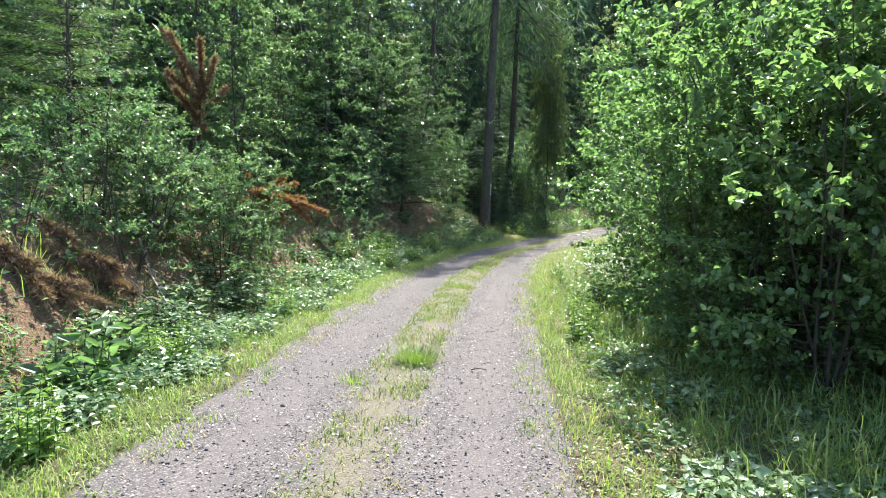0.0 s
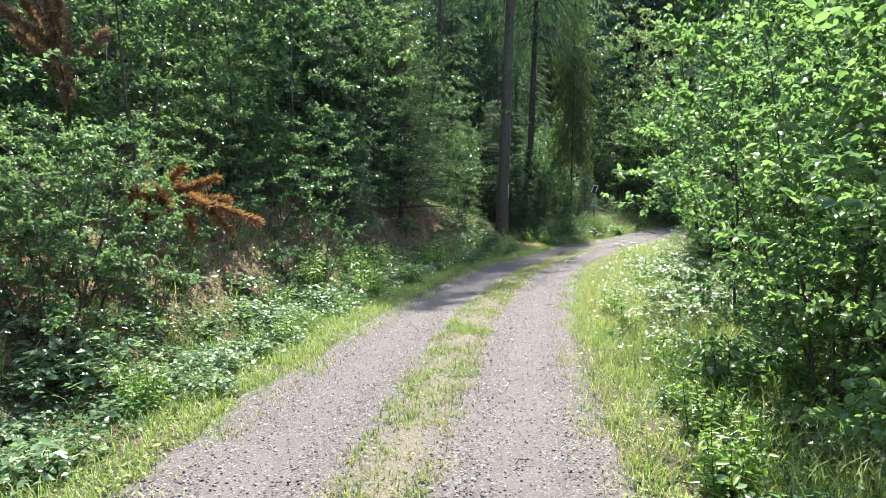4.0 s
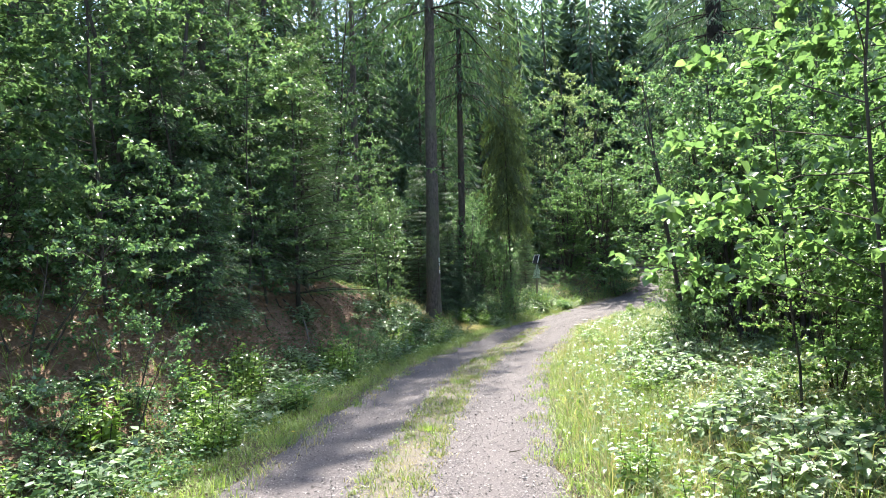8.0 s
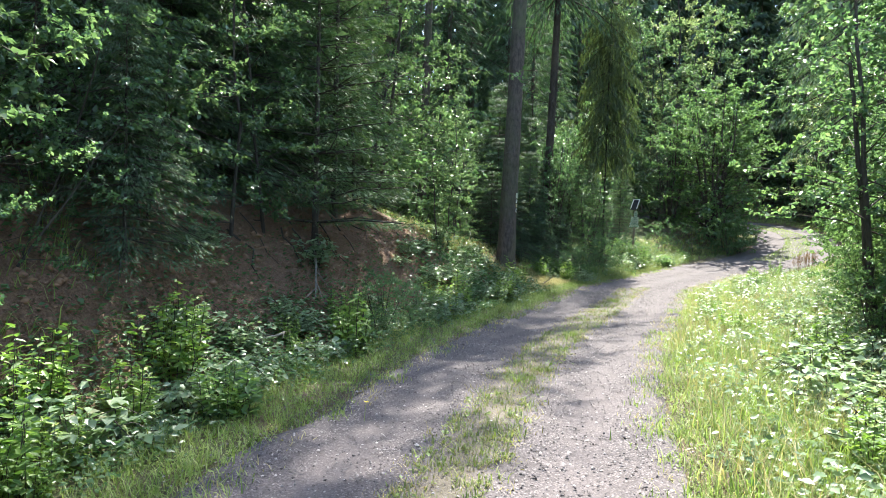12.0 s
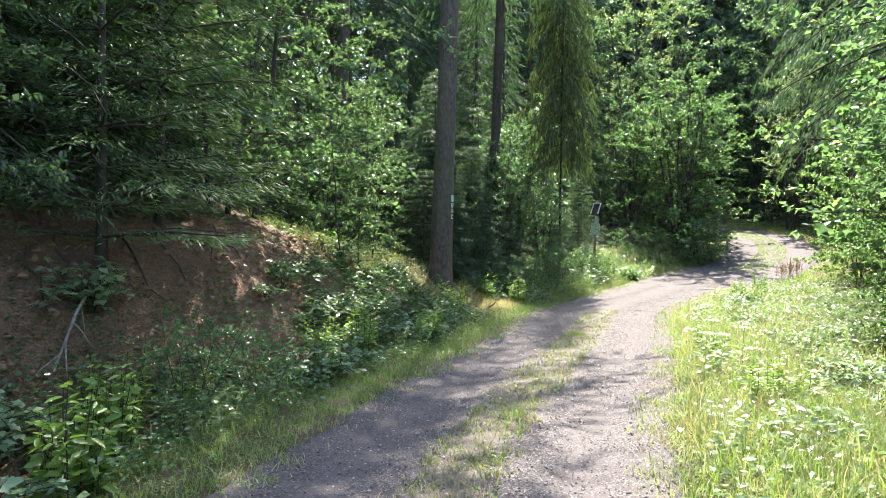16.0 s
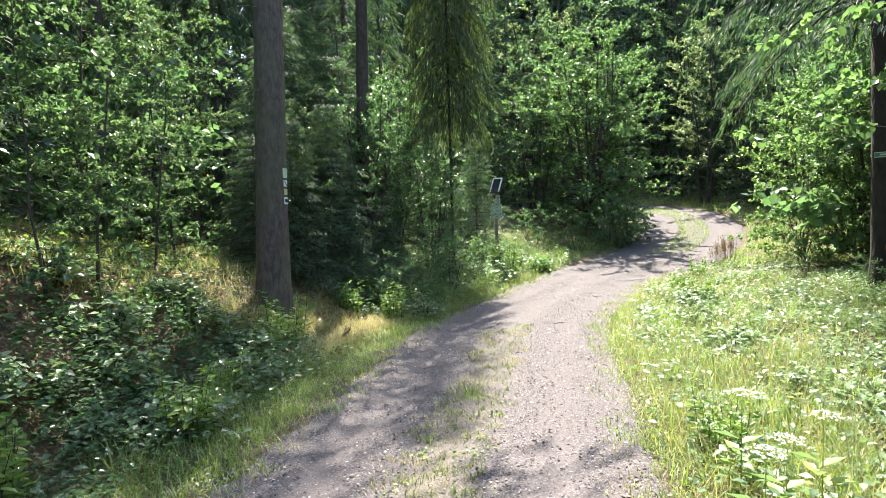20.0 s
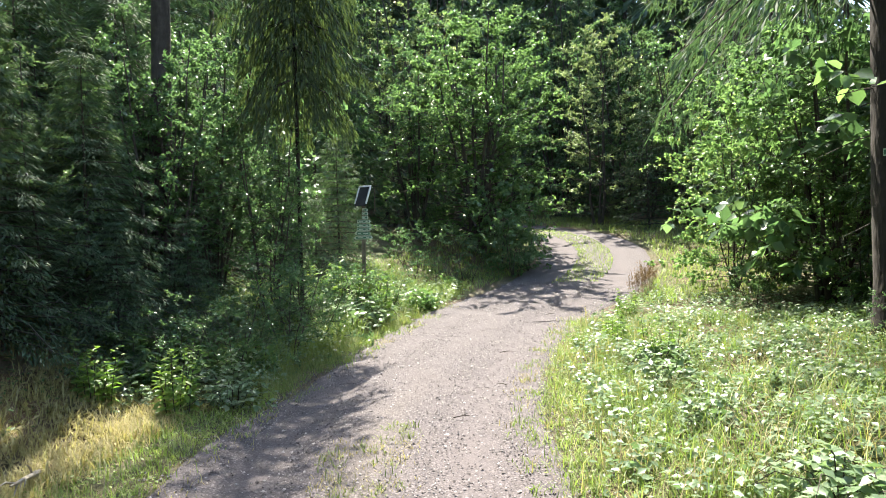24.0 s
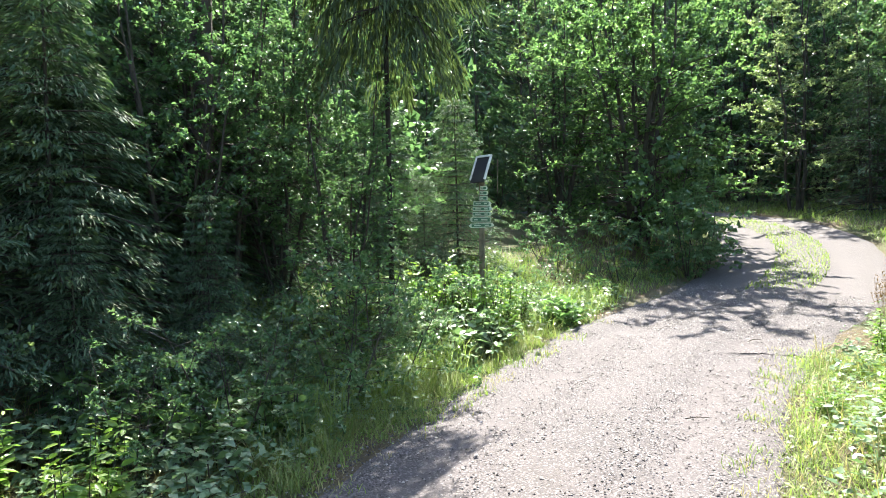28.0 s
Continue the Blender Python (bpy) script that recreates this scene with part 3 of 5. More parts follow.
def plant(name, made, leaf, bark, label, category, group="", crown_name="crown"):
    """A thing at the origin with its parts; copied to its places afterwards."""
    trunk, wood, crown, shape = made
    root = tagged(new(name), label, category, group)
    root.empty_display_size = 0.2
    stems = trunk if isinstance(trunk, list) else [trunk]
    for t in stems:
        kind = "trunk" if len(stems) == 1 else "stem"
        under(kind, t.mesh(kind, bark), root)
    if wood.v:
        tagged(under("branch_work", wood.mesh("branch_work", bark if bark != BARK else TWIG), root), kind="stuff")
    under(crown_name, crown.mesh(crown_name, leaf, shape), root)
    return root


class Grove:
    """The first place takes the plant itself, each further one a copy."""

    def __init__(self, root):
        self.root, self.used = root, False

    def put(self, x, y, scale=1.0, turn=0.0, sink=0.0, tilt=0.0, label="", zs=1.0, group=""):
        m = Matrix.Translation((x, y, h1(x, y) - sink)) @ Euler((radians(tilt), 0, radians(turn))).to_matrix().to_4x4() @ Matrix.Diagonal((scale, scale, scale * zs, 1))
        if not self.used:
            self.used = True
            ob = self.root
        else:
            ob = copy_thing(self.root, Matrix())
        ob.matrix_basis = m
        if label:
            ob["label"] = label
        if group:
            ob["group"] = group
        return ob

# ---------------------------------------------------------------- the tall spruces
def single_trunk(name, x, y, made, label, bark=BARK, leaf=SPRUCE, turn=0.0):
    root = plant(name, made, leaf, bark, label, "tree")
    root.matrix_basis = Matrix.Translation((x, y, h1(x, y) - 0.05)) @ Euler((0, 0, radians(turn))).to_matrix().to_4x4()
    return root


single_trunk("spruce", -3.98, 30.75, needle_tree(11, 25.0, 3.5, 0.42, 22, 6, 58, 0.48, 0.11, 0.55, 0.235, 0.5, 14, 26, (0.028, 0)), "tall straight spruce with bare grey-brown trunk and trail blazes")
single_trunk("spruce", -3.85, 35.75, needle_tree(12, 23, 2.1, 0.38, 26, 8, 66, 0.26, 0.15, 0.8, 0.16, 1.2, 12, 12, (0.026, 0), True, 1.3, 0.6), "tall spruce with shade-toned bark and hanging branches among undergrowth", HALFSHADEBARK)
single_trunk("spruce", -7.45, 33.2, needle_tree(13, 22, 1.2, 0.86, 10, 6, 70, 0.38, 0.11, 0.5, 0.16, 0.4, 10, 20, (0.012, 0)), "slender spruce with a long bare trunk")
# The next two trunks take the bark with deep shade in its colour.
single_trunk("spruce", -2.0, 37.0, needle_tree(14, 17, 1.08, 0.25, 25, 11, 54, 0.16, 0.16, 1.0, 0.036, 1.8, 8, 0, (0.004, 0), True, 3.8, 0.55), "tall narrow spruce with olive-green hanging branch curtains", SHADEBARK, OLIVE)
single_trunk("spruce", 5.93, 33.45, needle_tree(15, 25, 3.4, 0.2, 26, 7, 75, 0.17, 0.16, 0.6, 0.385, 1.0, 16, 16, (0, 0), True, 4.5), "thick old spruce with a trail sign on its shade-darkened bark", SHADEBARK)

tall = Grove(plant("spruce", needle_tree(21, 22, 2.8, 0.34, 26, 6, 44, 0.46, 0.11, 0.5, 0.2, 0.45, 8, 14), SPRUCE, BARK, "tall dark forest spruce with a bare lower trunk", "tree", "forest spruces"))
tall2 = Grove(plant("spruce", needle_tree(22, 19, 2.6, 0.12, 28, 6, 46, 0.45, 0.11, 0.55, 0.17, 0.5, 8, 6), SPRUCE, BARK, "dark green spruce with branches low to the ground", "tree", "forest spruces"))
far_tree = Grove(plant("spruce", needle_tree(23, 22, 3.0, 0.05, 26, 6, 15, 1.0, 0.24, 0.5, 0.2, 0.4, 6, 0, (0, 0), False), HAZED, BARK, "distant haze-tinted blue-green spruce on the forest slope", "tree", "distant spruces"))

for x, y, s, t in ((-11.6, 43, 1.0, 0), (-13.2, 44.5, 1.05, 70), (-9.9, 35.6, 0.95, 120), (-9.5, 24, 0.9, 200), (-11.5, 17, 1.0, 30), (-10.5, 30, 1.0, 250), (-13, 11, 0.95, 300),
                   (-9.2, 40.6, 0.9, 10), (-8.4, 48.0, 1.0, 90), (-5.4, 54.0, 0.95, 160), (10.5, 29.5, 0.95, 20), (9.2, 38, 0.9, 100), (13, 33, 1.0, 220), (11.5, 21.5, 0.8, 45), (14.5, 26, 1.0, 150), (15.5, 40, 1.0, 80)):
    tall.put(x, y, s, t)
# Spruces between x -7.0 and -5.4 are added to shade the left side.
for x, y, s, t in ((-7.0, 25.2, 0.72, 35), (-6.6, 21.6, 0.55, 310), (-8.3, 38, 0.75, 0), (-10.2, 20.5, 0.8, 60), (-12.5, 27, 0.9, 140), (-12, 35, 0.9, 220), (-14.5, 22, 1, 10), (-7.8, 52, 0.9, 90), (11.8, 46, 0.9, 20), (13, 50.5, 0.95, 100), (-9.5, 12.5, 0.7, 200), (8.5, 24.5, 0.62, 30), (-5.4, 40.4, 0.66, 170), (-7.0, 42.6, 0.75, 260), (-4.6, 41.6, 0.55, 80)):
    tall2.put(x, y, s, t)

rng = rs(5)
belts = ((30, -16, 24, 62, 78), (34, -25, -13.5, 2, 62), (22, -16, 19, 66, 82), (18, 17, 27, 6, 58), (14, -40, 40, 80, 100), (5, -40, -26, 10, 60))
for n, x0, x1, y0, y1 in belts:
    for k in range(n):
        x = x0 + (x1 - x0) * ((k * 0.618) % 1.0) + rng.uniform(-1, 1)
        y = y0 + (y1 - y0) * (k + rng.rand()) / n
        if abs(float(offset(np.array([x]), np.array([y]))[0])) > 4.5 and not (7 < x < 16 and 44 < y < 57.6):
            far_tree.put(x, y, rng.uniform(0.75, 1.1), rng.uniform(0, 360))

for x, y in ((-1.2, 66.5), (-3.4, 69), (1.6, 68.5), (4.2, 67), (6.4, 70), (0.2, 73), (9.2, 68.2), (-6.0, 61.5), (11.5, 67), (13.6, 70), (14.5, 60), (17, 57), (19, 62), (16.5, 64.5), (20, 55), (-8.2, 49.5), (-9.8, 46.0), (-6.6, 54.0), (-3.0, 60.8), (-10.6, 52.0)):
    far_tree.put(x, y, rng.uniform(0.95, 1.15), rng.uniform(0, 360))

# ---------------------------------------------------------------- leafy trees and bushes
birch_a = Grove(plant("birch", deciduous(31, 6.2, 1.5, 2, 26, 11, 14, 0.078, 0.06, 0.03, up=0.5, twig_wood=False), BIRCH, TWIG, "young leafy birch on the roadside bank", "tree", "young birches"))
birch_b = Grove(plant("birch", deciduous(32, 5.4, 1.15, 1, 38, 10, 15, 0.072, 0.03, 0.024, up=0.4, twig_wood=False), BIRCH, TWIG, "slim young birch with small glinting leaves", "tree", "young birches"))
alder = Grove(plant("alder", deciduous(33, 6.6, 1.5, 6, 15, 9, 12, 0.09, 0.26, 0.05, lean=0.14, up=0.6, twig_wood=False), BUSH, TWIG, "many-stemmed alder clump with dark thin stems", "tree", "alder clumps"))
hazel = Grove(plant("hazel_bush", deciduous(34, 4.6, 1.35, 7, 15, 9, 10, 0.08, 0.05, 0.019, "round", 0.28, 0.5, 0.85, False), HAZEL, TWIG, "large leafy hazel bush beside the track", "bush", "hazel bushes"))
young = Grove(plant("aspen", deciduous(35, 4.6, 1.3, 1, 34, 10, 11, 0.085, 0.24, 0.015, "round", 0.1, 0.45, 0.9), HAZEL, TWIG, "slender young aspen with large bright leaves", "tree"))
shrub = Grove(plant("shrub", deciduous(36, 1.9, 0.8, 4, 9, 7, 11, 0.056, 0.05, 0.014, "diamond", 0.35, 0.5, 0.75, False), BUSH, TWIG, "low leafy shrub on the bank", "shrub", "bank shrubs"))
bigbush = plant("alder_bush", deciduous(37, 6.3, 1.95, 8, 20, 12, 14, 0.082, 0.03, 0.06, "round", 0.16, 0.45, 0.8, False), HAZEL, TWIG, "large dark leafy bush beside the notice board", "bush")
bigbush.matrix_basis = Matrix.Translation((1.95, 44.9, h1(1.95, 44.9))) @ Matrix.Diagonal((1.15, 1.15, 1.13, 1))
small_spruce = Grove(plant("young_spruce", needle_tree(41, 3.4, 1.15, 0.03, 20, 6, 40, 0.13, 0.14, 0.25, 0.035, 0.25, 6), SPRUCE, TWIG, "young spruce under the tall trees", "tree", "young spruces"))
near_spruce = Grove(plant("young_spruce", needle_tree(46, 3.6, 1.2, 0.03, 24, 6, 170, 0.085, 0.17, 0.35, 0.035, 0.3, 6), SPRUCE, TWIG, "dark young spruce leaning over the bank edge", "tree", "young spruces"))
small_pine = Grove(plant("young_pine", needle_tree(42, 4.2, 1.25, 0.06, 15, 6, 260, 0.065, 0.17, 0.05, 0.045, 0.05, 6), PINE, TWIG, "young pine with soft green needles", "tree", "young pines"))

# beside the start, on the bank
full = Grove(plant("birch", deciduous(39, 5.8, 1.05, 1, 58, 12, 13, 0.08, 0.02, 0.026, up=0.5, twig_wood=False), BIRCH, TWIG, "dense leafy birch on the bank beside the track", "tree", "young birches"))
for x, y, s, t in ((-4.1, 11.8, 0.72, 240), (-5.2, 12.9, 0.85, 20), (-5.0, 15.0, 0.95, 130), (-4.8, 16.5, 0.95, 260), (-5.15, 18.9, 0.95, 200)):
    full.put(x, y, s, t)
sallow = Grove(plant("sallow", deciduous(48, 8.2, 1.75, 3, 30, 10, 13, 0.085, 0.04, 0.05, lean=0.08, up=0.55, twig_wood=False), GREY, TWIG, "tall bushy grey-green sallow beyond the bend", "tree", "sallows"))
for x, y, s, t in ((7.4, 51.0, 1.0, 0), (9.8, 51.5, 0.8, 120), (3.2, 56.5, 0.95, 60), (0.9, 55.8, 1.75, 200), (8.6, 58.5, 1.25, 310), (13.5, 59.0, 1.3, 80), (-0.6, 51.0, 1.05, 140), (5.4, 63.0, 1.5, 30)):
    sallow.put(x, y, s, t)
for x, y, s, t in ((-5.9, 18.9, 1.35, 60), (-6.8, 13.8, 1.15, 310), (-6.2, 10.6, 1.05, 90), (-6.4, 21.4, 1.1, 330),
                   (-7.6, 26.6, 1.0, 100), (-6.1, 26.7, 1.35, 170), (-5.6, 25.1, 1.05, 250), (-7.6, 33.4, 0.98, 20), (-8.4, 17.0, 1.2, 140), (-8.6, 30.5, 1.1, 0), (-8.2, 8.2, 1.1, 10)):
    birch_a.put(x, y, s, t)
for x, y, s, t in ((-4.7, 13.6, 0.5, 0), (-5.0, 20.3, 0.9, 280), (-5.0, 21.0, 0.85, 170), (-6.4, 24.8, 1.05, 80), (-5.1, 29.6, 0.62, 10), (-7.4, 23.0, 1.1, 110), (-4.62, 27.05, 0.58, 140), (-4.65, 27.8, 0.62, 40),
                   (-7.0, 35.0, 0.9, 240), (-7.2, 19.4, 1.2, 20), (-4.9, 34.4, 0.7, 75)):
    birch_b.put(x, y, s, t)
for x, y, s, t in ((-4.5, 8.4, 0.95, 0), (-5.3, 23.5, 1.4, 50), (-4.9, 22.2, 1.25, 140), (-6.9, 9.3, 1.2, 140), (-5.4, 6.6, 1.0, 210), (-6.0, 15.4, 1.0, 10), (-7.8, 11.6, 1.3, 99)):
    small_pine.put(x, y, s, t)
for x, y, s, t in ((-4.8, 32.2, 0.7, 200), (-5.0, 36.4, 0.9, 250), (-5.2, 35.5, 1.1, 20), (8.8, 49.2, 1.3, 310), (-6.2, 37.2, 1.3, 100), (-4.6, 38.2, 1.2, 170),
                   (-7.2, 28.4, 1.2, 30), (-4.2, 40.2, 1.0, 10)):
    small_spruce.put(x, y, s, t)

# the right-hand side
for x, y, s, t in ((4.5, 9.6, 1.02, 0), (5.4, 7.6, 1.0, 70), (5.6, 11.2, 1.05, 150), (3.7, 11.6, 0.8, 220), (6.9, 9.4, 1.1, 300), (7.3, 12.6, 1.1, 30), (3.5, 9.0, 0.55, 20), (3.0, 10.7, 0.62, 170), (3.6, 14.9, 0.62, 250), (5.7, 6.7, 1.05, 130), (4.2, 8.3, 0.95, 310), (4.1, 10.7, 0.9, 45), (5.0, 9.0, 1.1, 200), (4.6, 16.4, 0.85, 20), (3.5, 17.3, 0.5, 100), (5.4, 14.2, 0.8, 180), (5.6, 18.6, 0.8, 310), (4.2, 7.4, 0.85, 75), (3.5, 7.9, 0.6, 190), (3.2, 24.4, 0.42, 30), (3.5, 25.7, 0.5, 140), (3.1, 23.0, 0.36, 250), (3.7, 27.0, 0.45, 330), (4.9, 25.9, 0.6, 80), (5.6, 23.4, 0.7, 190), (6.6, 38.9, 1.0, 60), (7.6, 37.4, 1.1, 200), (6.9, 35.6, 0.6, 120)):
    hazel.put(x, y, s, t)
for x, y, s, t in ((2.72, 14.05, 1.0, 200), (2.94, 16.62, 0.82, 70), (4.3, 15.0, 1.05, 120), (4.9, 17.6, 0.95, 240)):
    young.put(x, y, s, t)
for x, y, s, t in ((3.1, 23.7, 0.92, 0), (3.9, 24.9, 1.0, 35), (4.5, 26.4, 0.95, 80), (5.6, 25.2, 1.0, 300), (4.9, 23.6, 0.9, 160), (6.6, 27.4, 1.0, 250), (7.1, 36.6, 0.9, 30), (8.2, 34.0, 0.95, 130), (8.8, 31.0, 0.9, 200), (7.9, 39.4, 0.85, 290), (10.2, 42.5, 0.95, 10),
                   (9.8, 36.0, 1.0, 70), (2.6, 47.2, 1.0, 40), (0.2, 46.2, 0.95, 100), (10.4, 49.0, 1.1, 320), (9.4, 54.0, 1.3, 30), (7.0, 55.5, 1.25, 120), (11.5, 56.0, 1.2, 240),
                   (8.2, 29.0, 0.8, 55), (-3.65, 35.1, 0.6, 40), (-3.7, 35.9, 0.66, 200), (-3.6, 37.3, 0.7, 140), (-4.5, 37.9, 0.8, 250), (-2.45, 36.6, 0.48, 20), (-3.3, 36.6, 0.5, 310), (4.6, 22.2, 0.78, 20), (5.7, 21.0, 0.76, 200), (3.9, 23.0, 0.8, 110), (10.0, 24.0, 0.9, 15)):
    alder.put(x, y, s, t)
for x, y, s, t in ((0.9, 50.0, 1.75, 0), (8.2, 57.5, 1.9, 90), (4.2, 58.0, 1.6, 200), (12.5, 53.0, 1.7, 300), (0.2, 53.5, 2.0, 40), (6.4, 61.0, 2.1, 150), (11.0, 60.5, 2.2, 20), (-2.8, 55.0, 1.9, 260)):
    birch_a.put(x, y, s, t, label="tall round-crowned birch beyond the bend")

overhang = plant("aspen", deciduous(44, 5.4, 1.75, 1, 22, 9, 9, 0.115, 0.34, 0.035, "round", 0.1, 0.15, 0.9), HAZEL, TWIG, "young aspen with bright leaves overhanging the verge", "tree")
overhang.matrix_basis = Matrix.Translation((4.5, 28.9, h1(4.5, 28.9)))

# ---------------------------------------------------------------- undergrowth closing the forest edges
dim_spruce = Grove(plant("young_spruce", needle_tree(43, 3.4, 1.15, 0.03, 15, 6, 16, 0.24, 0.13, 0.25, 0.035, 0.25, 5, 0, (0, 0), False), SPRUCE, TWIG, "young spruce in the forest shade", "tree", "young spruces"))
thicket = Grove(plant("thicket_bush", deciduous(38, 3.4, 1.3, 4, 10, 5, 5, 0.2, 0.04, 0.02, "diamond", 0.25, 0.45, 0.75, False, False), BUSH, TWIG, "dim leafy undergrowth between the forest trunks", "bush", "forest undergrowth"))
rng = rs(77)
spots = [(6.3, 22.4), (6.5, 24.4), (5.6, 27.6), (6.0, 19.4), (7.4, 21.0)] + [(rng.uniform(-17, -8.5), rng.uniform(5, 52)) for _ in range(46)] + [(rng.uniform(6.8, 16), rng.uniform(13, 52)) for _ in range(44)] + [(rng.uniform(-9, 1.5), rng.uniform(41.5, 52)) for _ in range(24)] + [(rng.uniform(7, 15), rng.uniform(50, 58)) for _ in range(14)]
spots += [(rng.uniform(8, 20), rng.uniform(-2, 14)) for _ in range(16)] + [(rng.uniform(-14, -7), rng.uniform(-6, 6)) for _ in range(12)]
for x, y in spots:
    if abs(float(offset(np.array([x]), np.array([y]))[0])) < 3.6 or math.hypot(x - 1.35, y - 44) < 2.6:
        continue
    if rng.rand() < 0.6 or y < 8:
        thicket.put(x, y, rng.uniform(0.7, 1.5), rng.uniform(0, 360))
    else:
        dim_spruce.put(x, y, rng.uniform(0.9, 1.7), rng.uniform(0, 360))
for x, y, s, t in ((-6.0, 21.6, 1.25, 40), (-6.3, 22.9, 1.2, 130), (-5.9, 20.2, 1.05, 230), (-6.2, 24.4, 1.3, 310), (-5.9, 18.9, 1.2, 15), (-4.6, 35.2, 1.05, 70), (-5.0, 33.6, 1.0, 170), (-4.1, 37.2, 1.1, 10), (-4.0, 34.2, 0.72, 120), (-3.5, 33.4, 0.45, 200), (-6.1, 20.6, 1.0, 85), (-4.7, 18.3, 0.7, 205), (-2.05, 39.4, 0.5, 30), (-2.1, 36.75, 0.5, 250), (-3.1, 34.6, 0.5, 100), (-3.0, 39.2, 0.55, 140), (-4.0, 33.8, 0.95, 60), (-4.5, 36.0, 1.3, 220), (-5.3, 34.8, 1.4, 330), (-5.6, 36.6, 1.6, 80), (-4.3, 32.6, 0.8, 20), (-4.9, 38.6, 1.5, 190), (-2.9, 40.2, 0.9, 15), (-1.7, 40.7, 0.85, 250)):
    near_spruce.put(x, y, s, t)
for k in range(16):
    thicket.put(rng.uniform(-8.6, -6.2), 9 + k * 1.6 + rng.rand(), rng.uniform(0.7, 1.1), rng.uniform(0, 360))
for x, y, s, t in ((2.5, 42.1, 0.5, 80), (3.0, 42.7, 0.5, 140), (2.4, 43.4, 0.8, 50), (-4.9, 37.4, 0.9, 180), (-3.4, 41.2, 0.9, 220)):
    thicket.put(x, y, s, t)
for x, y, s, t in ((-4.0, 33.0, 0.6, 160), (-5.5, 30.8, 0.7, 200), (-6.4, 30.0, 0.9, 300)):
    birch_b.put(x, y, s, t, label="thin sunlit birch sapling on the slope")

# ---------------------------------------------------------------- low growth
def bramble_made(seed, canes, span, leaf, leaves):
    rng = rs(seed)
    trunk, wood, crown = Tubes(), Tubes(), Leaves()
    for c in range(canes):
        az = c * 2.4 + rng.rand()
        out = np.array([math.cos(az), math.sin(az), 0])
        ln, up = span * (0.4 + 0.7 * rng.rand()), span * (0.35 + 0.5 * rng.rand())
        u = np.linspace(0, 1, 4)[:, None]
        pts = out * ln * u + np.array([0, 0, 1.0]) * up * (2.6 * u - 2.2 * u ** 2) + rng.randn(4, 3) * 0.02 * span
        pts[0] = out * 0.04 - [0, 0, 0.08]
        (trunk if c == 0 else wood).add(pts, [0.006, 0.005, 0.004, 0.002], 3)
        for k in range(leaves):
            o = along(pts, 0.12 + 0.87 * (k + rng.rand()) / leaves) + rng.randn(3) * 0.03
            head = rng.rand() * 6.28
            for j in (-0.9, 0.0, 0.9):
                d = np.array([math.cos(head + j), math.sin(head + j), -0.15 + 0.3 * rng.randn()])
                sz = leaf * (0.7 + 0.5 * rng.rand()) * (1.15 if j == 0 else 0.9)
                crown.add(o, d, np.array([0, 0, 1.0]) + rng.randn(3) * 0.35, sz, sz * 0.72)
    return trunk, wood, crown, "diamond"


def herb_made(seed, stalks, h, leaf, rows):
    rng = rs(seed)
    trunk, wood, crown = Tubes(), Tubes(), Leaves()
    for c in range(stalks):
        az = c * 2.4
        base = np.array([math.cos(az), math.sin(az), 0]) * 0.22 * rng.rand()
        hh = h * (0.6 + 0.5 * rng.rand())
        top = base + np.array([math.cos(az) * 0.15, math.sin(az) * 0.15, 1]) * hh
        pts = base + (top - base) * np.linspace(0, 1, 4)[:, None] + rng.randn(4, 3) * 0.015
        pts[0] = base - [0, 0, 0.06]
        (trunk if c == 0 else wood).add(pts, [0.006, 0.005, 0.004, 0.002], 4)
        for k in range(rows):
            f = 0.15 + 0.85 * k / rows
            o = along(pts, min(f, 0.99))
            for j in range(3):
                a = k * 1.57 + j * 2.09 + rng.randn() * 0.2
                d = np.array([math.cos(a), math.sin(a), 0.55 - 1.1 * rng.rand()])
                sz = leaf * (1.15 - 0.6 * f) * (0.8 + 0.4 * rng.rand())
                crown.add(o + rng.randn(3) * 0.025, d, np.array([0, 0, 1.0]) + rng.randn(3) * 0.5, sz, sz * 0.42)
    return trunk, wood, crown, "round"


class Bulk:
    """Far plants of one kind gathered into a single mesh."""

    def __init__(self, grove):
        crown = [c for c in grove.root.children if c.name.startswith("leaves")][0].data
        self.co = np.empty(len(crown.vertices) * 3, np.float32)
        crown.vertices.foreach_get("co", self.co)
        self.co = self.co.reshape(-1, 3)
        self.tri = np.empty(len(crown.loops), np.int32)
        crown.loops.foreach_get("vertex_index", self.tri)
        self.tri = self.tri.reshape(-1, 3)
        self.v, self.f = [], []

    def put(self, x, y, s, turn, sink=0.0):
        c, q = math.cos(radians(turn)), math.sin(radians(turn))
        p = self.co * s
        self.f.append(self.tri + len(self.v) * len(self.co))
        self.v.append(np.stack([p[:, 0] * c - p[:, 1] * q + x, p[:, 0] * q + p[:, 1] * c + y, p[:, 2] + h1(x, y) - sink], 1))

    def done(self, name, material, label):
        tagged(new(name, mesh_of(name, np.concatenate(self.v), np.concatenate(self.f), material)), label, "bushes", kind="stuff")


bramble = Grove(plant("bramble_bush", bramble_made(51, 15, 0.62, 0.09, 9), BRAMBLE, TWIG, "arching bramble with pale green three-part leaves", "bush", "roadside brambles", "leaves"))
bramble2 = Grove(plant("bramble_bush", bramble_made(52, 18, 0.5, 0.075, 8), BRAMBLE, TWIG, "low bramble carpet beside the track", "bush", "roadside brambles", "leaves"))
herb = Grove(plant("tall_herb", herb_made(53, 13, 0.8, 0.13, 9), HERB, TWIG, "upright leafy herb on the verge", "plant", "verge herbs", "leaves"))
